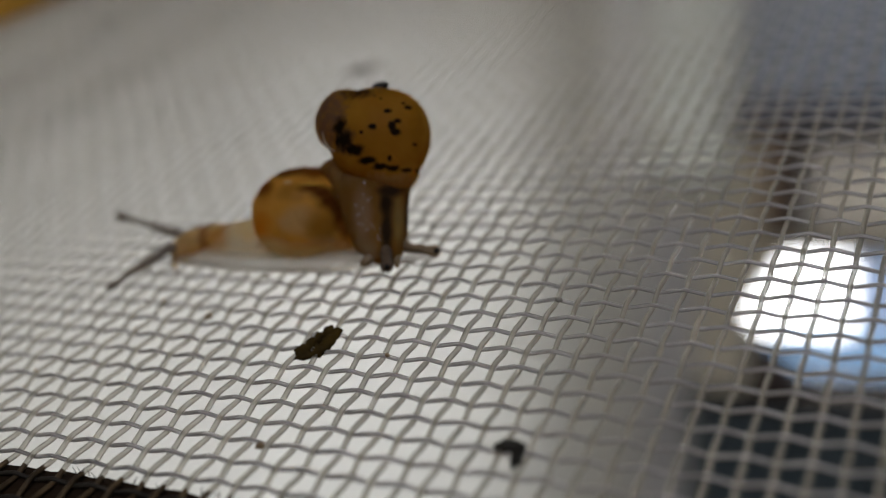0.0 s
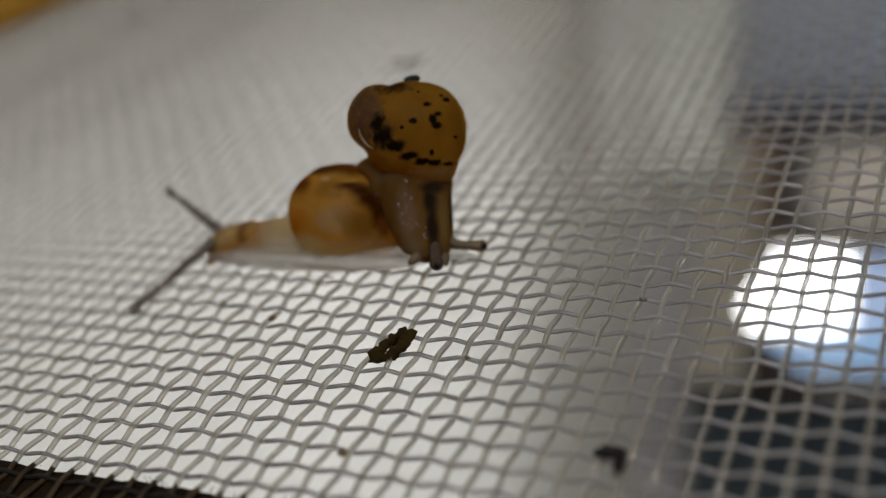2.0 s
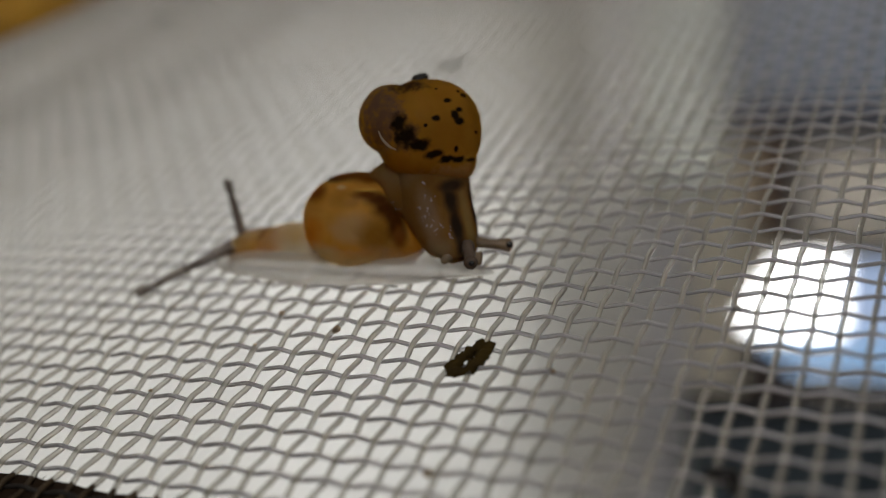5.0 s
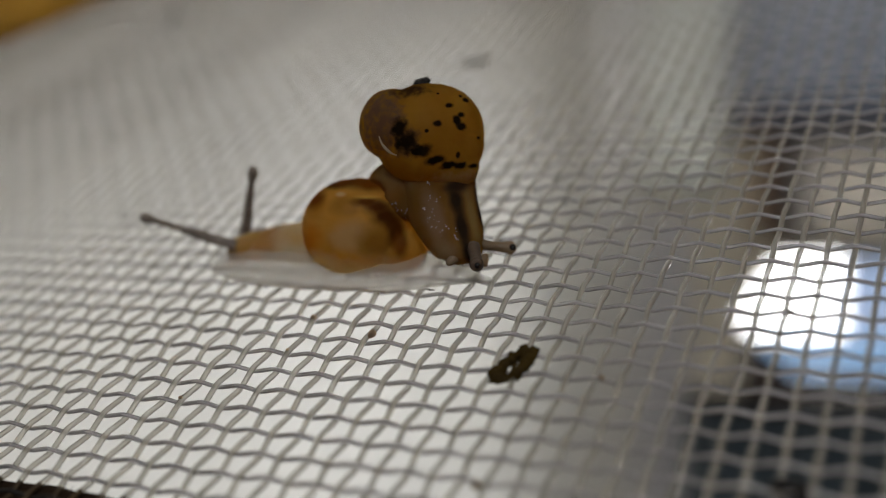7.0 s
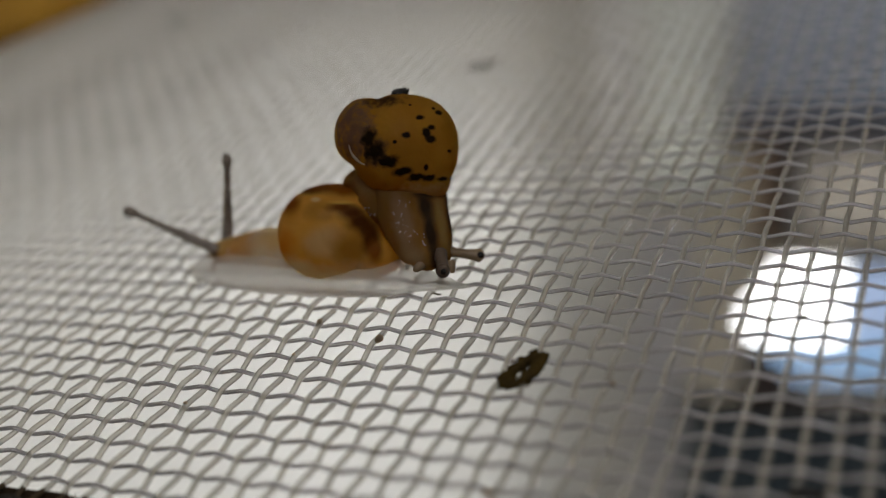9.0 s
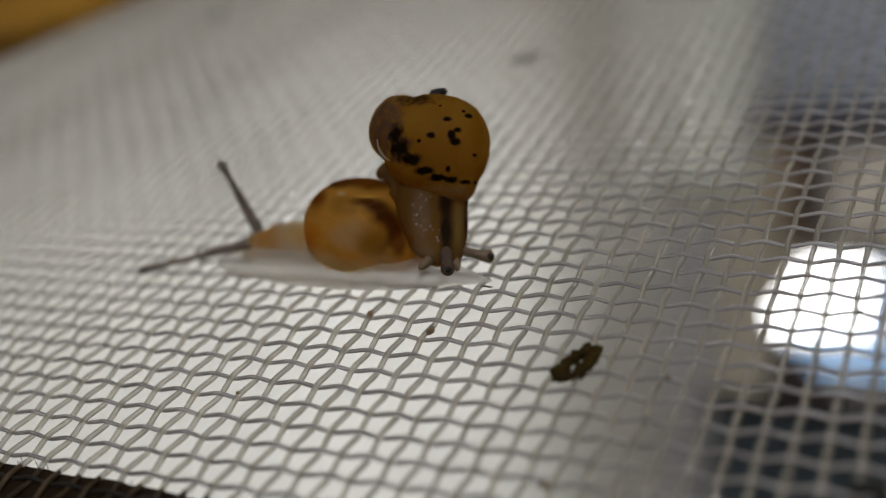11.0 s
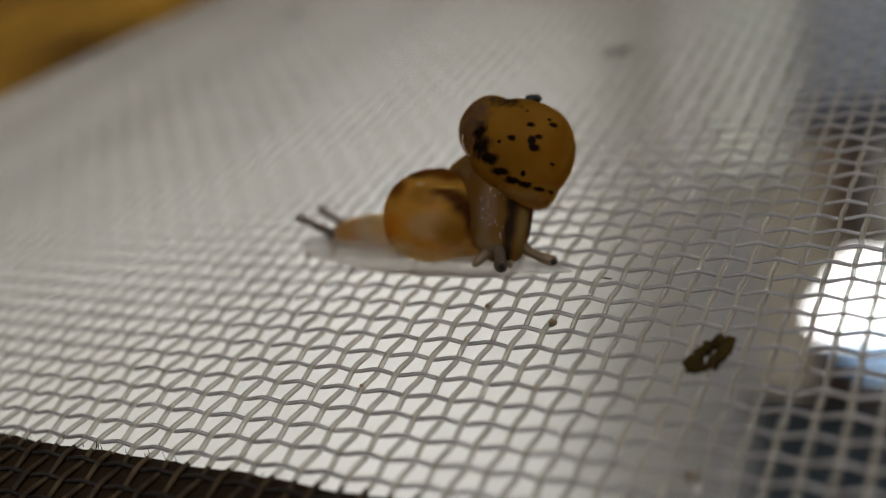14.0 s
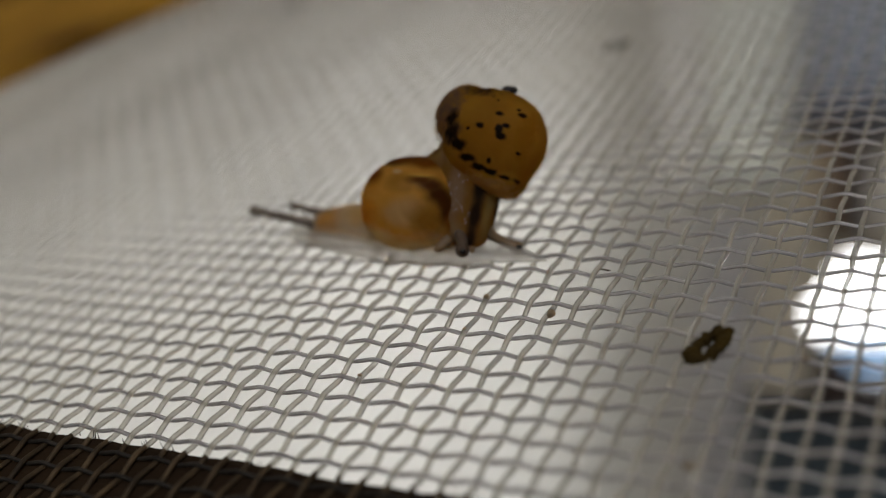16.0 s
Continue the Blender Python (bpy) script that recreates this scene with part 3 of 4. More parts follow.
crumb("smudge", lump("smudge", (2.2, 1.1, 0.4), 9.0), GREY_SMUDGE, "greyish brown scrap on the mesh", 3.1, 32.6, 0.3, 35)
crumb("smudge", lump("smudge", (1.8, 2.0, 0.4), 12.0), GREY_SMUDGE, "greyish brown scrap on the mesh", -34.5, 47.0, 0.3)

# ---- the snails ----
K = 0.0299                              # mm for a unit of the drawing grid of the snails, which faces the lens


def grid(x, y, origin, deep=0.0):
    """A place in mm, by its column and line in the drawing grid and its depth behind the origin."""
    return RIGHT * ((x - origin[0]) * K) + ABOVE * ((origin[1] - y) * K) + AHEAD * deep


def flesh(name, origin, stations, steps=28, segs=22, wobble=0.08):
    """A soft body through stations on the grid: column, line, depth, half depth, half width (grid units)."""
    rows = [(*grid(x, y, origin, d), deep, w * K) for x, y, d, deep, w in stations]
    return loft(name, rows, steps, segs, wobble, side=tuple(AHEAD))


AT_A, AT_O, AT_M = Vector((0.64, 0, 3.02)), (686, 470), (656, 241)
# own dark bands; the glow through the shell and a highlight are painted pale
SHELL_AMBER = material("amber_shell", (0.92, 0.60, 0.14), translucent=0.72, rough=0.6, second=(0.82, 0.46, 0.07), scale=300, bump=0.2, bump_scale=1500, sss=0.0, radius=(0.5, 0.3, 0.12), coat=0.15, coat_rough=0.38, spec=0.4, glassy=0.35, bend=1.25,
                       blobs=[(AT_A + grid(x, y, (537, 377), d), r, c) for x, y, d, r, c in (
                           (530, 398, -2.3, (1.2, 1.4, 0.9), (0.84, 0.66, 0.36)), (575, 425, -1.9, (1.0, 1.3, 0.8), (0.72, 0.46, 0.13)), 
                           (462, 395, -0.9, (0.8, 1.8, 0.8), (0.86, 0.40, 0.05)), (478, 345, -1.2, (0.7, 1.2, 0.8), (0.74, 0.40, 0.06)), (515, 345, -2.0, (0.8, 1.0, 0.6), (0.62, 0.36, 0.07)),
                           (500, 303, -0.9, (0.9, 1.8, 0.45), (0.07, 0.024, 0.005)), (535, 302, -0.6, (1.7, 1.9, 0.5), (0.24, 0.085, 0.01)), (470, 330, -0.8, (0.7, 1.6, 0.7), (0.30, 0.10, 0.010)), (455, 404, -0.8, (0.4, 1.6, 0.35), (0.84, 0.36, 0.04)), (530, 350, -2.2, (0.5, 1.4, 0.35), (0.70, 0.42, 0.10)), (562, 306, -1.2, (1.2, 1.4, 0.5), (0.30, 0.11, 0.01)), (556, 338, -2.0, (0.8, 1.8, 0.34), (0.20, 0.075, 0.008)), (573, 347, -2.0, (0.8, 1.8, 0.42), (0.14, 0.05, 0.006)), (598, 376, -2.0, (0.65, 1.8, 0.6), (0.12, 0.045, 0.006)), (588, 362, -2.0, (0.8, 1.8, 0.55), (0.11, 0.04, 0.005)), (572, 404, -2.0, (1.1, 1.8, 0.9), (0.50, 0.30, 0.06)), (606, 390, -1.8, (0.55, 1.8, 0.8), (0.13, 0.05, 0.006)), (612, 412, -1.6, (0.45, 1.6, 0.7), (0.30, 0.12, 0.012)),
                           (558, 329, -2.0, (0.75, 1.2, 0.12), (0.98, 0.70, 0.16)), (512, 324, -1.9, (0.3, 1.0, 0.15), (0.97, 0.82, 0.45)), (480, 450, -0.9, (1.3, 2.4, 0.95), (0.99, 0.92, 0.70)), (550, 464, -1.0, (2.9, 3.0, 1.05), (0.99, 0.93, 0.74)))], fray_scale=900, gentle=True, axes=(RIGHT, AHEAD, ABOVE))
# dark mottles of the upper shell: column, line, depth, width, height
MOTTLES = ((605, 230, -1.0, 26, 34), (612, 252, -1.1, 36, 30), (630, 270, -1.5, 36, 20), (652, 288, -1.6, 34, 13), (675, 298, -1.5, 30, 11), (697, 301, -1.4, 24, 12), (719, 303, -1.2, 20, 8), (740, 303, -0.9, 14, 9),
           (695, 229, -1.9, 13, 19), (701, 240, -1.9, 17, 12), (704, 220, -1.8, 16, 9), (662, 231, -1.9, 14, 10), (688, 203, -1.8, 15, 8), (723, 194, -1.4, 13, 9), (714, 187, -1.4, 8, 6), (733, 259, -1.3, 9, 7),
           (691, 284, -1.6, 8, 11), (642, 240, -1.8, 6, 6), (675, 180, -1.4, 6, 4))
SHELL_BROWN = material("brown_shell", (0.66, 0.38, 0.055), translucent=0.7, rough=0.7, second=(0.52, 0.27, 0.03), scale=350, bump=0.5, bump_scale=1300, sss=0.3, radius=(2.2, 1.1, 0.25), coat=0.06, coat_rough=0.35, spec=0.15, glassy=0.3, bend=1.25,
                       blobs=[(grid(x, y, AT_M, d), r, c) for x, y, d, r, c in (
                           (588, 212, 0.3, (1.15, 2.8, 1.9), (0.26, 0.17, 0.12)), (640, 170, 0.6, (1.2, 2.5, 0.6), (0.10, 0.055, 0.02)), (612, 250, -1.2, (0.7, 1.2, 0.9), (0.22, 0.13, 0.06)),
                           (735, 230, -0.6, (0.5, 1.6, 1.6), (0.52, 0.275, 0.028)), (676, 332, -1.0, (3.0, 2.8, 0.72), (0.72, 0.49, 0.22)))]
                       + [(grid(x, y, AT_M, d), (w * K * 0.60, 1.1, h * K * 0.60), (0.022, 0.015, 0.008)) for x, y, d, w, h in MOTTLES], fray_scale=2600, axes=(RIGHT, AHEAD, ABOVE))
FLESH = material("grey_brown_flesh", (0.34, 0.24, 0.14), translucent=0.3, through=0.1, spec=0.25, rough=0.35, second=(0.24, 0.165, 0.095), scale=700, bump=0.35, bump_scale=3600, sss=0.3, radius=(1.2, 0.9, 0.6), coat=0.1)
DARK_HORN = material("dark_grey_horn_skin", (0.13, 0.09, 0.062), spec=0.25, rough=0.4, second=(0.085, 0.058, 0.04), scale=900, bump=0.35, bump_scale=3600, sss=0.4, radius=(1.0, 0.8, 0.6), coat=0.1)
BODY = material("moist_body_skin", (0.42, 0.22, 0.055), translucent=0.55, through=0.05, rough=0.8, second=(0.32, 0.155, 0.035), scale=500, bump=0.3, bump_scale=4200, sss=0.5, radius=(3.0, 1.8, 0.8), coat=0.03, coat_rough=0.25, spec=0.12, glassy=0.15, bend=1.25,
                blobs=[(grid(x, y, AT_O, d), r, c) for x, y, d, r, c in (
                    (612, 300, -0.2, (1.4, 2.6, 0.9), (0.40, 0.24, 0.095)), (645, 445, -0.3, (0.7, 1.2, 0.9), (0.52, 0.36, 0.18)), (705, 395, -0.2, (0.25, 1.2, 1.6), (0.44, 0.29, 0.09)), (642, 380, -0.5, (0.6, 1.2, 1.6), (0.48, 0.31, 0.17)),
                    (685, 448, -0.5, (0.34, 1.1, 0.8), (0.04, 0.024, 0.014)), (684, 405, -0.5, (0.38, 1.1, 1.1), (0.04, 0.024, 0.014)), (683, 360, -0.5, (0.48, 1.2, 0.8), (0.045, 0.028, 0.016)), (690, 338, -0.4, (0.9, 1.2, 0.42), (0.06, 0.036, 0.02)),
                    (721, 385, 0.3, (0.22, 1.4, 1.6), (0.05, 0.03, 0.017)))], fray_scale=1000, gentle=True, axes=(RIGHT, AHEAD, ABOVE))
SOLE = material("pale_milky_sole", (0.995, 0.98, 0.92), translucent=0.35, through=0.44, rough=1.0, vary=0.03, scale=600, bump=0.1, bump_scale=2600, coat=0.0, sss=0.2, radius=(4.0, 3.8, 3.2), glassy=0.6, bend=1.18)
LIP = material("thin_pale_shell_lip", (0.86, 0.78, 0.64), rough=0.3, vary=0.1, scale=900, translucent=0.5, glassy=0.8, bend=1.3, coat=0.5)
NECK = material("cream_neck_skin", (0.95, 0.86, 0.66), rough=0.9, vary=0.06, scale=600, bump=0.15, bump_scale=2600, sss=0.3, radius=(3.0, 2.2, 1.2), translucent=0.4, through=0.18, glassy=0.5, bend=1.2,
                blobs=[((-2.6, 0, 2.5), (2.2, 3.0, 0.7), (0.88, 0.64, 0.28)), ((-5.6, 0, 1.9), (1.6, 3.0, 0.8), (0.80, 0.50, 0.18))], fray_scale=900, gentle=True)
# opaque near-white: the glint is put into the colour of the beads
BEAD = material("white_slime_glints", (0.93, 0.92, 0.95), rough=0.12, vary=0.05, scale=3000, spec=0.8)


def ball(r):
    bm = bmesh.new()
    bmesh.ops.create_uvsphere(bm, u_segments=16, v_segments=12, radius=r * MM)
    for f in bm.faces:
        f.smooth = True
    return bm


def lower_snail():
    s = tagged(new("snail"), "young amber-shelled snail creeping over the mesh, horns out", "snail")
    sole = part("sole", loft("sole", [(-8.9, 0, 0.15, 0.35, 0.2), (-8.0, 0, 0.35, 0.95, 0.5), (-5, -0.1, 0.55, 1.5, 0.9), (-1, -0.15, 0.6, 1.75, 1.05), (3, -0.1, 0.55, 1.6, 0.85), (5.6, 0, 0.3, 0.9, 0.4), (7.2, 0, 0.12, 0.35, 0.16), (8.0, 0, 0.05, 0.08, 0.05)],
                      36, 24, 0.10, flat=0.0), SOLE, s, "pale milky sole")
    part("neck", loft("neck", [(2.0, 0, 1.6, 1.5, 1.3), (-1.5, 0, 1.5, 1.45, 1.2), (-4.0, 0, 1.3, 1.2, 1.08), (-6.0, 0, 1.05, 0.95, 0.78), (-7.0, 0, 0.9, 0.6, 0.45)], 28, 22, 0.10), NECK, s, "cream-coloured neck, amber on top")
    head = part("head", loft("head", [(3.0, 0, 0.1, 0.5, 0.35), (2.0, 0, 0.15, 0.9, 0.68), (0.6, 0, 0.15, 0.92, 0.80), (-0.6, 0, 0.0, 0.8, 0.75), (-1.4, 0, -0.2, 0.62, 0.6), (-1.9, 0, -0.35, 0.25, 0.3)], 28, 22, 0.12), HEAD, s, "brownish head")
    for y in (-0.4, 0.4):
        part("feeler", loft("feeler", [(-1.4, y, -0.35, 0.18, 0.18), (-1.7, y * 1.4, -0.75, 0.15, 0.15), (-1.8, y * 1.5, -1.0, 0.08, 0.08)], 10, 12, side=(0, 1, 0.1)), HEAD, head)
    shell_at = AT_A
    me = whorls("shell", [((0, 0, 0), (2.88, 2.55, 2.5), 2.15, -8), ((1.75, 0.3, -1.05), (1.9, 2.1, 1.40), 2.2, 4)], (0.35, -0.1, 0.5, 2.4, 2, 0.05))
    me.transform(Matrix.Translation(shell_at * MM))
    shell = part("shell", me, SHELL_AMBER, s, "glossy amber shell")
    horns = []
    for y in (-0.5, 0.5):
        stem = part("horn_base", loft("horn_base", [(0, 0, 0, 0.34, 0.34), (0, 0, 1.5, 0.27, 0.27), (0, 0, 3.0, 0.205, 0.205)], 16, 14, 0.1), HORN, s)
        tip = part("horn", loft("horn", [(0, 0, -3.9, 0.17, 0.17), (0, 0, -2.0, 0.18, 0.18), (0, 0, -0.6, 0.175, 0.175), (0, 0, -0.3, 0.25, 0.25), (0, 0, 0.0, 0.28, 0.28), (0, 0, 0.2, 0.15, 0.15), (0, 0, 0.25, 0.03, 0.03)], 32, 16, 0.06), HORN, s, "grey eye horn")
        ey = part("eye", ball(0.13), EYE, tip, "black eye")
        ey.matrix_basis = pose(0.06 * MM, 0.1 * MM * (1 if y > 0 else -1), 0.14 * MM)
        horns.append((stem, tip))
    return s, head, horns, shell, sole


def upper_snail():
    s = tagged(new("snail"), "young mottled brown snail riding on another, head bent down", "snail")
    o = (686, 470)
    body = part("head_and_foot", flesh("head_and_foot", o, [(676, 467, 0.4, 0.3, 10), (676, 460, 0.4, 0.8, 26), (676, 446, 0.4, 1.05, 38), (672, 425, 0.5, 1.15, 49), (666, 395, 0.7, 1.3, 56), (660, 350, 0.9, 1.6, 64), (660, 315, 1.1, 1.8, 66), (664, 296, 1.2, 1.7, 60), (664, 282, 1.2, 1.2, 42), (664, 274, 1.2, 0.4, 14)], 52, 32, 0.03),
                BODY, s, "grey-brown moist head and foot with dark bands")
    foot = part("foot", flesh("foot", o, [(672, 384, 1.5, 0.4, 14), (657, 364, 1.5, 1.1, 32), (635, 335, 1.5, 1.4, 50), (611, 306, 1.7, 1.45, 46), (590, 299, 1.9, 1.3, 30), (572, 298, 2.0, 0.9, 16), (560, 302, 2.1, 0.3, 6)], 36, 28, 0.03), BODY, s, "foot gripping the other shell")
    # white beads of slime along the wet folds, coloured to pass for glints
    rnd = random.Random(8)
    for host, marks in ((body, ((638, 322, 656, 327, 7), (641, 342, 646, 412, 18), (630, 352, 634, 400, 9), (668, 395, 672, 428, 8), (655, 350, 662, 410, 6))), (foot, ((596, 345, 626, 392, 12), (606, 352, 628, 370, 5)))):
        skin = BVHTree.FromPolygons([v.co for v in host.data.vertices], [p.vertices for p in host.data.polygons])
        beads = bmesh.new()
        for x0, y0, x1, y1, n in marks:
            for q in range(n):
                f = rnd.random()
                at = grid(x0 + (x1 - x0) * f + rnd.gauss(0, 2.2), y0 + (y1 - y0) * f + rnd.gauss(0, 2.2), o, -8.0) * MM
                hit = skin.ray_cast(at, AHEAD)[0]
                if hit:
                    bmesh.ops.create_icosphere(beads, subdivisions=1, radius=rnd.uniform(0.014, 0.036) * MM, matrix=Matrix.Translation(hit) @ Matrix.Diagonal((rnd.uniform(0.7, 1.6), 1, 1, 1)))
        tagged(part("glint_beads", beads, BEAD, host, "white beads of slime, standing in for glints"), kind="stuff")
    horn = part("horn", flesh("horn", o, [(682, 440, -0.3, 0.4, 12), (685, 456, -0.75, 0.34, 10), (686, 466, -1.1, 0.33, 11), (686, 470, -1.3, 0.36, 12), (686, 471, -1.6, 0.2, 7)], 22, 16), DARK_HORN, s, "short grey eye horn")
    part("eye", ball(0.17), EYE, horn, "black eye").matrix_basis = Matrix.Translation(grid(687, 471, o, -1.52) * MM)
    swing = horn = part("horn", flesh("horn", o, [(700, 425, 0.4, 0.5, 16), (722, 437, 0.4, 0.34, 9.5), (745, 441, 0.4, 0.28, 8), (762, 443, 0.4, 0.33, 10), (772, 444, 0.4, 0.36, 11.5), (779, 445, 0.4, 0.12, 4)], 28, 16), FLESH, s, "short grey eye horn")
    part("eye", ball(0.17), EYE, horn, "black eye").matrix_basis = Matrix.Translation(grid(772, 443, o, 0.08) * MM)
    part("feeler", flesh("feeler", o, [(662, 448, -0.1, 0.3, 10), (650, 460, -0.3, 0.25, 8), (642, 467, -0.4, 0.18, 6), (638, 470, -0.4, 0.06, 2)], 14, 14), FLESH, s)
    part("feeler", flesh("feeler", o, [(700, 455, 0.0, 0.3, 9), (702, 466, -0.1, 0.2, 6), (703, 474, -0.1, 0.1, 3)], 12, 12), FLESH, s)
    m = (656, 241)   # the middle of the shell
    k = K
    me = whorls("shell", [(((671 - 656) * k, 0.6, (241 - 240) * k), (90 * k, 2.55, 87 * k), 2.25, 8),
                          (((610 - 656) * k, 0.7, (241 - 213) * k), (55 * k, 1.9, 59 * k), 2.1, 20),
                          (((690 - 656) * k, 0.75, (241 - 282) * k), (55 * k, 2.05, 51 * k), 3.0, 10)])
    shell = part("shell", me, SHELL_BROWN, s, "brown mottled shell with dark spots")
    part("shell_lip", flesh("shell_lip", m, [(572, 236, -0.75, 0.03, 1), (574, 248, -0.85, 0.06, 1.7), (579, 258, -0.95, 0.08, 2.4), (586, 266, -1.0, 0.06, 1.7), (594, 271, -1.05, 0.03, 1)], 20, 12), LIP, shell, "thin pale lip of the shell's curl")
    for k, (x, y, w) in enumerate(((666, 151, 0.75), (677, 147, 0.5))):
        part("dirt", lump("dirt", (w, w * 0.8, w * 0.7), 2.5 + k), SPOT, shell, "black crumb stuck on top").matrix_basis = Matrix.Translation(grid(x, y, m, 0.6) * MM)
    return s, body, foot, shell, swing


snail_a, head_a, horns_a, shell_a, sole_a = lower_snail()
snail_b, body_b, foot_b, shell_b, horn_b = upper_snail()

# t, place on the sheet x, y in mm, heading in degrees
LOWER = [(0.0, 12.90, 6.40, 5.0), (1.5, 11.65, 6.40, 4.0), (3.5, 9.75, 6.35, 2.0), (5.0, 8.40, 6.25, 1.0), (8.0, 5.50, 6.10, 0.0), (11.0, 3.40, 5.65, -1.0), (12.5, 2.45, 5.55, -2.0), (14.5, 1.00, 5.55, -4.0), (16.0, 0.05, 5.55, -5.0)]
# t, how far the shell rises on the foot, in mm
SINK = [(0.0, 0.0), (3.0, -0.03), (5.0, -0.15), (7.5, -0.50), (10.5, -0.45), (13.5, -0.30), (16.0, -0.10)]
# t, how far the sole slides out to the near side, in mm
SPREAD = [(0.0, 0.0), (3.0, -0.10), (5.0, -0.55), (8.0, -0.95), (11.0, -0.80), (13.5, -0.40), (16.0, 0.0)]
# t, how far the head stands before the shell, in mm, degrees by which it nods
HEAD_ROWS = [(0.0, -7.4, -14.0), (5.0, -6.7, -8.0), (8.0, -6.3, -2.0), (11.0, -5.8, -4.0), (13.5, -5.5, -5.0), (16.0, -5.6, -8.0)]
# t, tip of the horn in the snail's space, in mm
NEAR_TIP = [(0.0, -11.26, -3.66, 0.50), (0.5, -10.26, -4.96, 0.50), (1.0, -10.20, -5.68, 0.50), (1.5, -10.07, -6.16, 0.50), (2.0, -10.25, -6.16, 0.50), (2.5, -11.01, -5.63, 0.50), 
            (3.0, -10.80, -5.64, 0.50), (3.5, -10.85, -5.51, 0.50), (4.0, -10.79, -5.29, 0.50), (4.5, -10.91, -5.25, 0.50), (5.0, -11.92, -4.23, 0.50), (7.5, -11.53, -1.27, 4.82), 
            (8.0, -9.93, -1.30, 6.06), (10.5, -13.66, -1.50, 1.74), (11.0, -13.34, -2.57, 0.50), (11.5, -12.58, -2.99, 0.50), (12.0, -11.76, -4.01, 0.50), (12.5, -10.27, -5.10, 0.50), 
            (13.0, -9.72, -5.25, 0.50), (13.5, -7.70, -1.71, 1.63), (14.0, -7.34, -1.75, 3.17), (14.5, -6.56, -1.76, 3.76), (15.0, -8.01, -1.91, 3.73), (15.5, -8.51, -2.00, 3.38), 
            (16.0, -9.15, -2.11, 2.97)]
FAR_TIP = [(0.0, -14.18, 2.55, 1.58), (0.5, -14.12, 2.46, 1.52), (1.0, -13.22, 2.31, 2.22), (1.5, -12.64, 2.19, 2.50), (2.0, -11.88, 2.03, 3.29), (2.5, -11.06, 1.88, 4.13), 
            (3.0, -10.09, 1.74, 4.29), (3.5, -9.34, 1.63, 4.57), (4.0, -8.87, 1.56, 4.80), (4.5, -8.83, 1.51, 4.54), (5.0, -8.05, 1.44, 4.26), (7.5, -5.46, 1.32, 5.26), 
            (8.0, -5.00, 1.30, 6.02), (10.5, -6.91, 1.20, 6.27), (11.0, -8.27, 1.16, 5.40), (11.5, -8.24, 1.11, 4.51), (12.0, -8.53, 1.05, 3.62), (12.5, -8.50, 1.00, 2.99), 
            (13.0, -8.80, 0.92, 2.22), (13.5, -8.89, 0.84, 2.33), (14.0, -7.98, 0.81, 2.13), (14.5, -7.63, 0.77, 2.49), (15.0, -8.39, 0.67, 2.03), (15.5, -8.47, 0.61, 1.68), 
            (16.0, -8.70, 0.54, 1.75)]
# t, the riding snail's head on the sheet x, y in mm
UPPER = [(0.0, 19.19, 4.66), (1.0, 18.55, 4.68), (2.0, 17.88, 4.64), (3.0, 17.06, 4.68), (4.0, 16.01, 5.02), (5.0, 15.43, 5.32), (7.5, 13.16, 5.23), (8.0, 12.68, 5.20), (10.5, 9.85, 4.36), (11.0, 9.34, 4.27),
         (12.0, 8.24, 4.08), (13.0, 7.18, 3.78), (14.0, 6.03, 3.58), (15.0, 4.80, 3.78), (16.0, 3.77, 3.98)]
# t, the middle of its shell from the head, right and above in mm; degrees by which the shell leans and turns; degrees by which the body leans, how far it stands to the right
SHELL_ROWS = [(0.0, -0.90, 6.85, 0.0, 0.0, 0.0, 0.0), (1.5, -1.36, 6.86, -2.5, 4.0, -3.0, 0.0), (3.5, -1.86, 6.77, -6.0, 11.0, -8.5, -0.1), (5.0, -2.30, 6.70, -8.4, 16.0, -12.0, -0.2), (8.0, -2.45, 6.25, -7.0, 13.0, -12.0, -0.2),
              (11.0, -0.99, 6.19, 1.5, 0.0, -0.5, 0.0), (12.5, -0.24, 6.00, 6.0, -5.0, 4.0, 0.25), (14.5, 0.85, 5.98, 13.5, -11.0, 9.5, 0.25), (16.0, 1.12, 5.95, 16.0, -15.0, 12.0, 0.30)]


# t, how far the rider's far horn shifts to the right in mm, degrees by which it droops
DROOP = [(0.0, 0.0, 0.0), (3.0, -0.25, -4.0), (5.0, -0.55, -3.0), (8.0, -0.70, 0.0), (11.0, -0.35, 5.0), (12.5, 0.05, 13.0), (14.5, 0.45, 18.0), (16.0, 0.60, 18.0)]


def between(rows, t, k):
    return float(np.interp(t, [r[0] for r in rows], [r[k] for r in rows]))


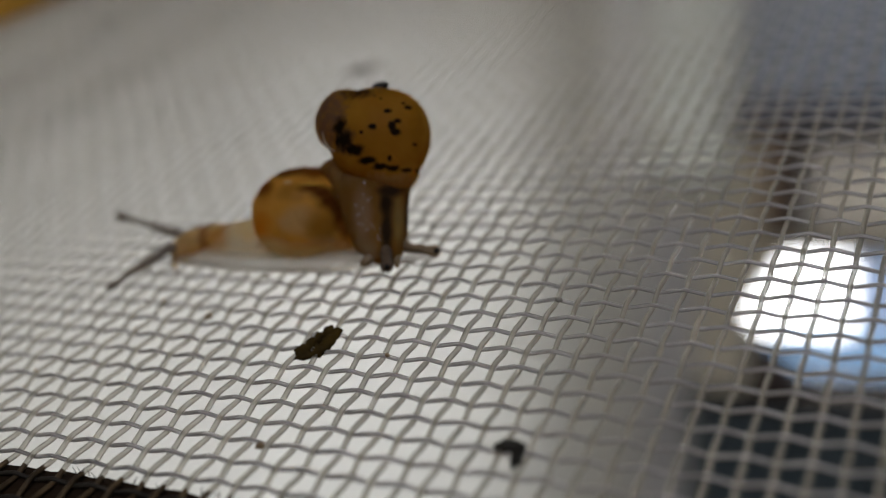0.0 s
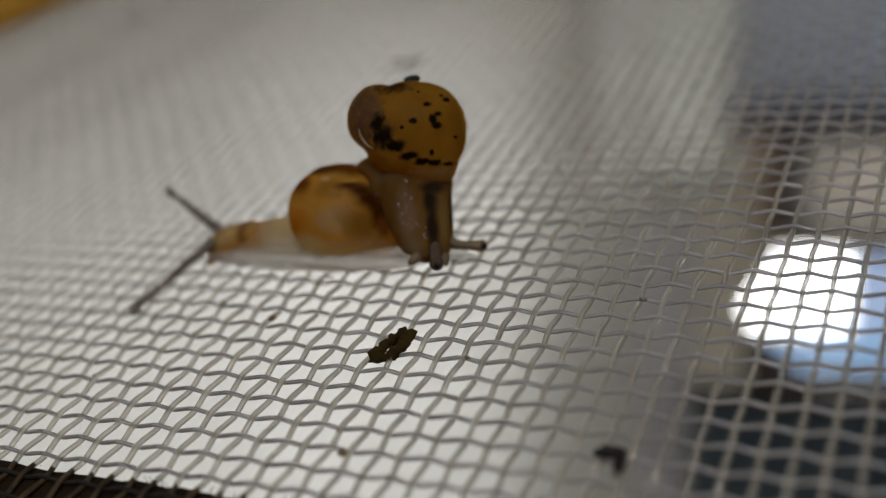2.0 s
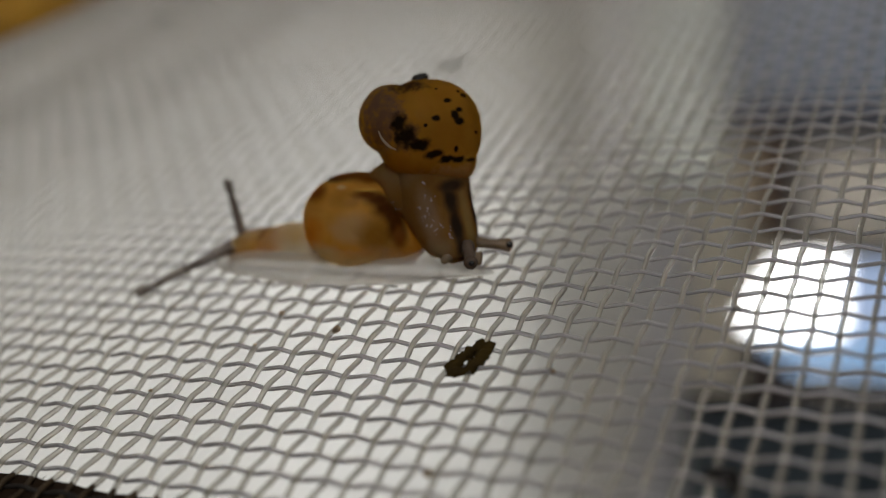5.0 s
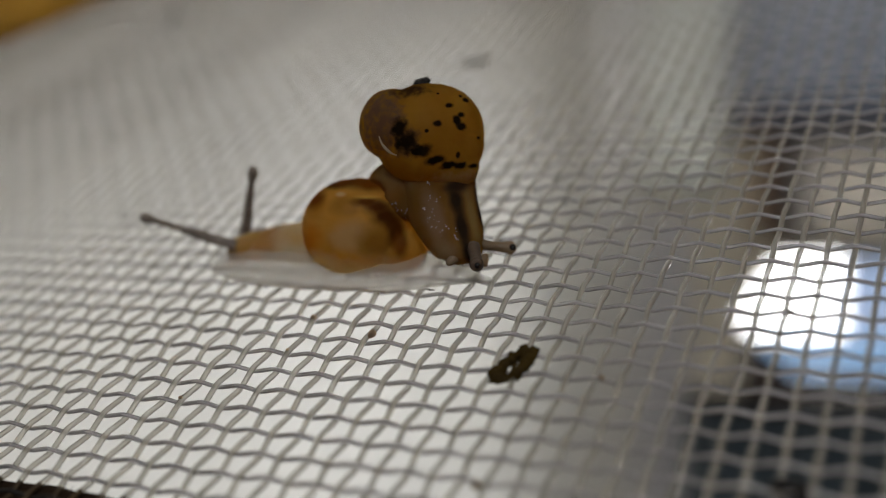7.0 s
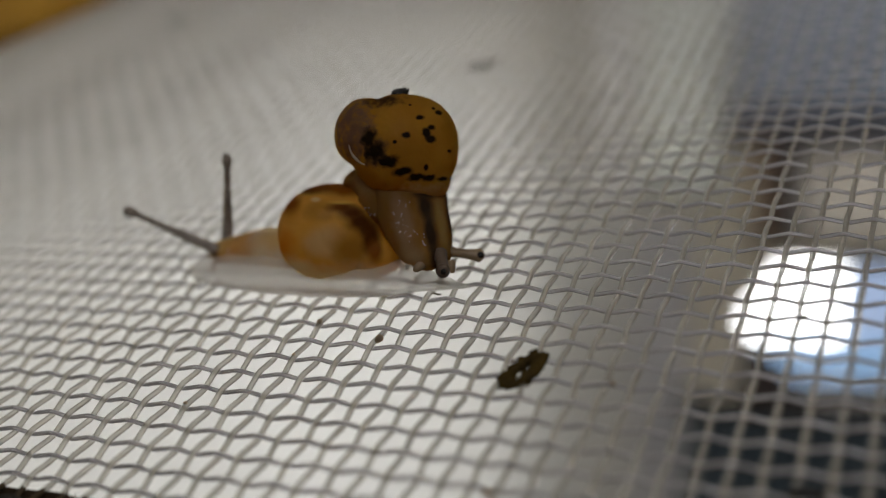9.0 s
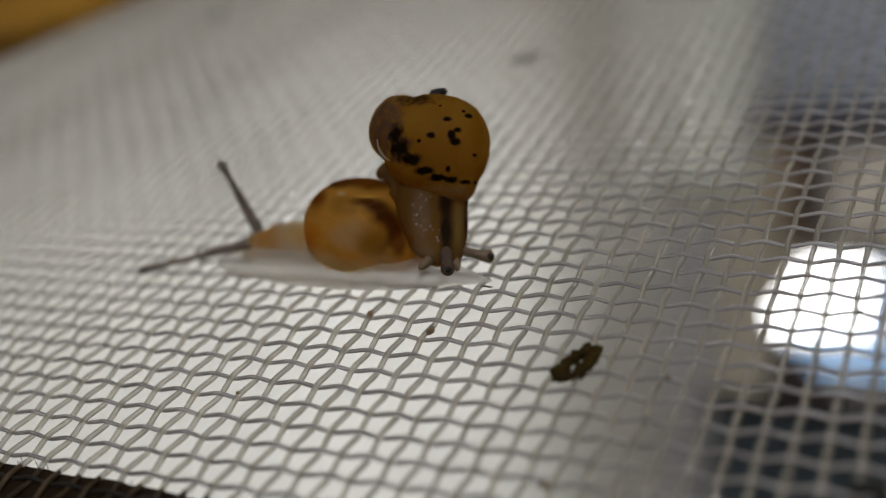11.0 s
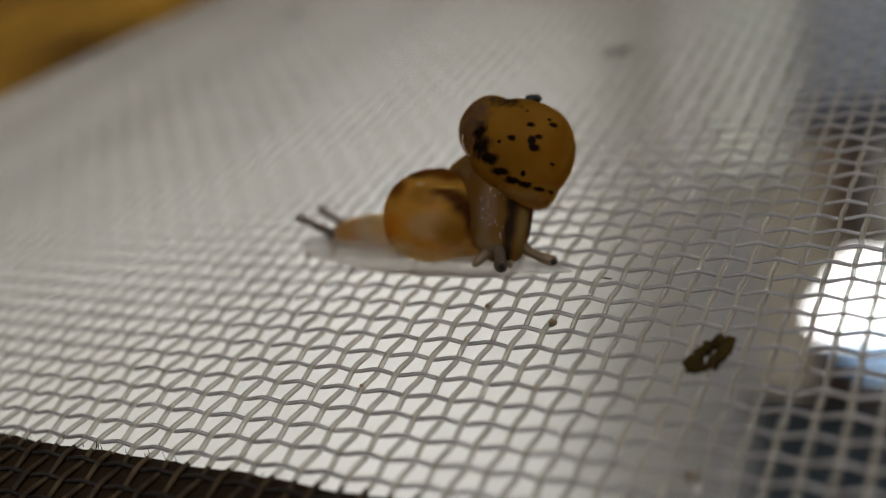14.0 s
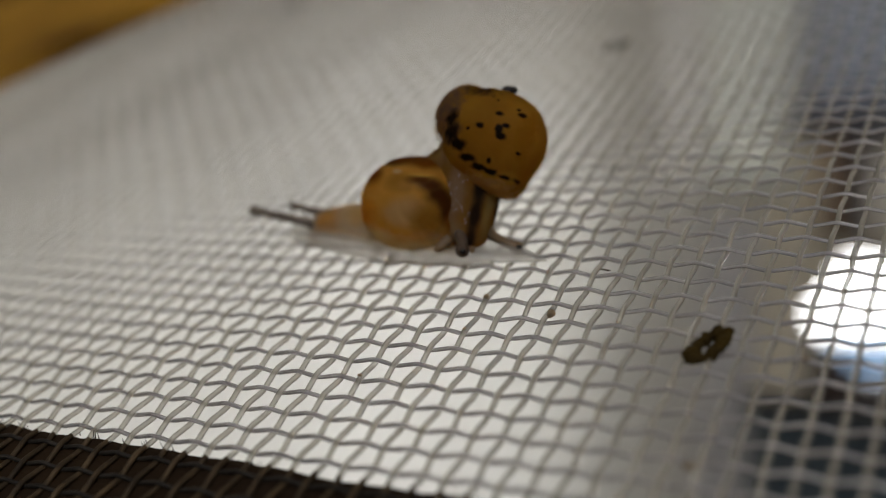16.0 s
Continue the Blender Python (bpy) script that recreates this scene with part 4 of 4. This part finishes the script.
def horn_rows(tips, side):
    """Stem and tip of a horn: both slide back into the head as it draws in."""
    stem, tip = [], []
    full = sorted({r[0] for r in tips} | {5.0 + 0.5 * k for k in range(12)})
    for t, x, y, z in [(t, *[between(tips, t, k) for k in (1, 2, 3)]) for t in full]:
        base = Vector((between(HEAD_ROWS, t, 1) - 0.9, side, 1.35))
        end = Vector((x, y, z))
        way = end - base
        q = way.to_track_quat("Z", "Y").to_matrix().to_4x4()
        stem.append((t, Matrix.Translation((base + way.normalized() * min(0.0, way.length - 3.9)) * MM) @ q))
        tip.append((t, Matrix.Translation(end * MM) @ q))
    return stem, tip


def motions():
    """All that creeps and turns."""
    walk(snail_a, [(t, SHEET @ pose(x * MM, y * MM, 0.2 * MM, 0, 0, a)) for t, x, y, a in LOWER])
    walk(shell_a, [(t, Matrix.Translation(ABOVE * h * MM)) for t, h in SINK])
    walk(sole_a, [(t, pose(0, y * MM, 0)) for t, y in SPREAD])
    walk(head_a, [(t, pose(x * MM, 0, 0.98 * MM, 0, nod, 0)) for t, x, nod in HEAD_ROWS])
    for (stem, tip), tips, side in zip(horns_a, (NEAR_TIP, FAR_TIP), (-0.5, 0.5)):
        a, b = horn_rows(tips, side)
        walk(stem, a)
        walk(tip, b)
    walk(snail_b, [(t, SHEET @ pose(x * MM, y * MM, 1.18 * MM)) for t, x, y in UPPER])
    walk(body_b, [(t, Matrix.Translation(RIGHT * x * MM) @ Matrix.Rotation(radians(lean), 4, AHEAD)) for t, _, _, _, _, lean, x in SHELL_ROWS])
    root = grid(702, 428, AT_O, 0.4) * MM
    walk(horn_b, [(t, Matrix.Translation(root + RIGHT * x * MM) @ Matrix.Rotation(radians(a), 4, AHEAD) @ Matrix.Translation(-root)) for t, x, a in DROOP])
    # the foot keeps to the other snail's shell
    held = []
    for t, *_ in SHELL_ROWS:
        slip = [between(LOWER, t, k) - LOWER[0][k] - between(UPPER, t, k) + UPPER[0][k] for k in (1, 2)]
        slip = Vector((*slip, 0))
        slip -= AHEAD * slip.dot(AHEAD) * 0.6
        held.append((t, Matrix.Translation(slip * 0.95 * MM) @ Matrix.Rotation(radians(-0.4 * abs(between(SHELL_ROWS, t, 5))), 4, AHEAD)))
    walk(foot_b, held)
    walk(shell_b, [(t, Matrix.Translation((RIGHT * a + ABOVE * b) * MM) @ Matrix.Rotation(radians(lean), 4, AHEAD) @ Matrix.Rotation(radians(turn), 4, ABOVE)) for t, a, b, lean, turn, _, _ in SHELL_ROWS])


motions()
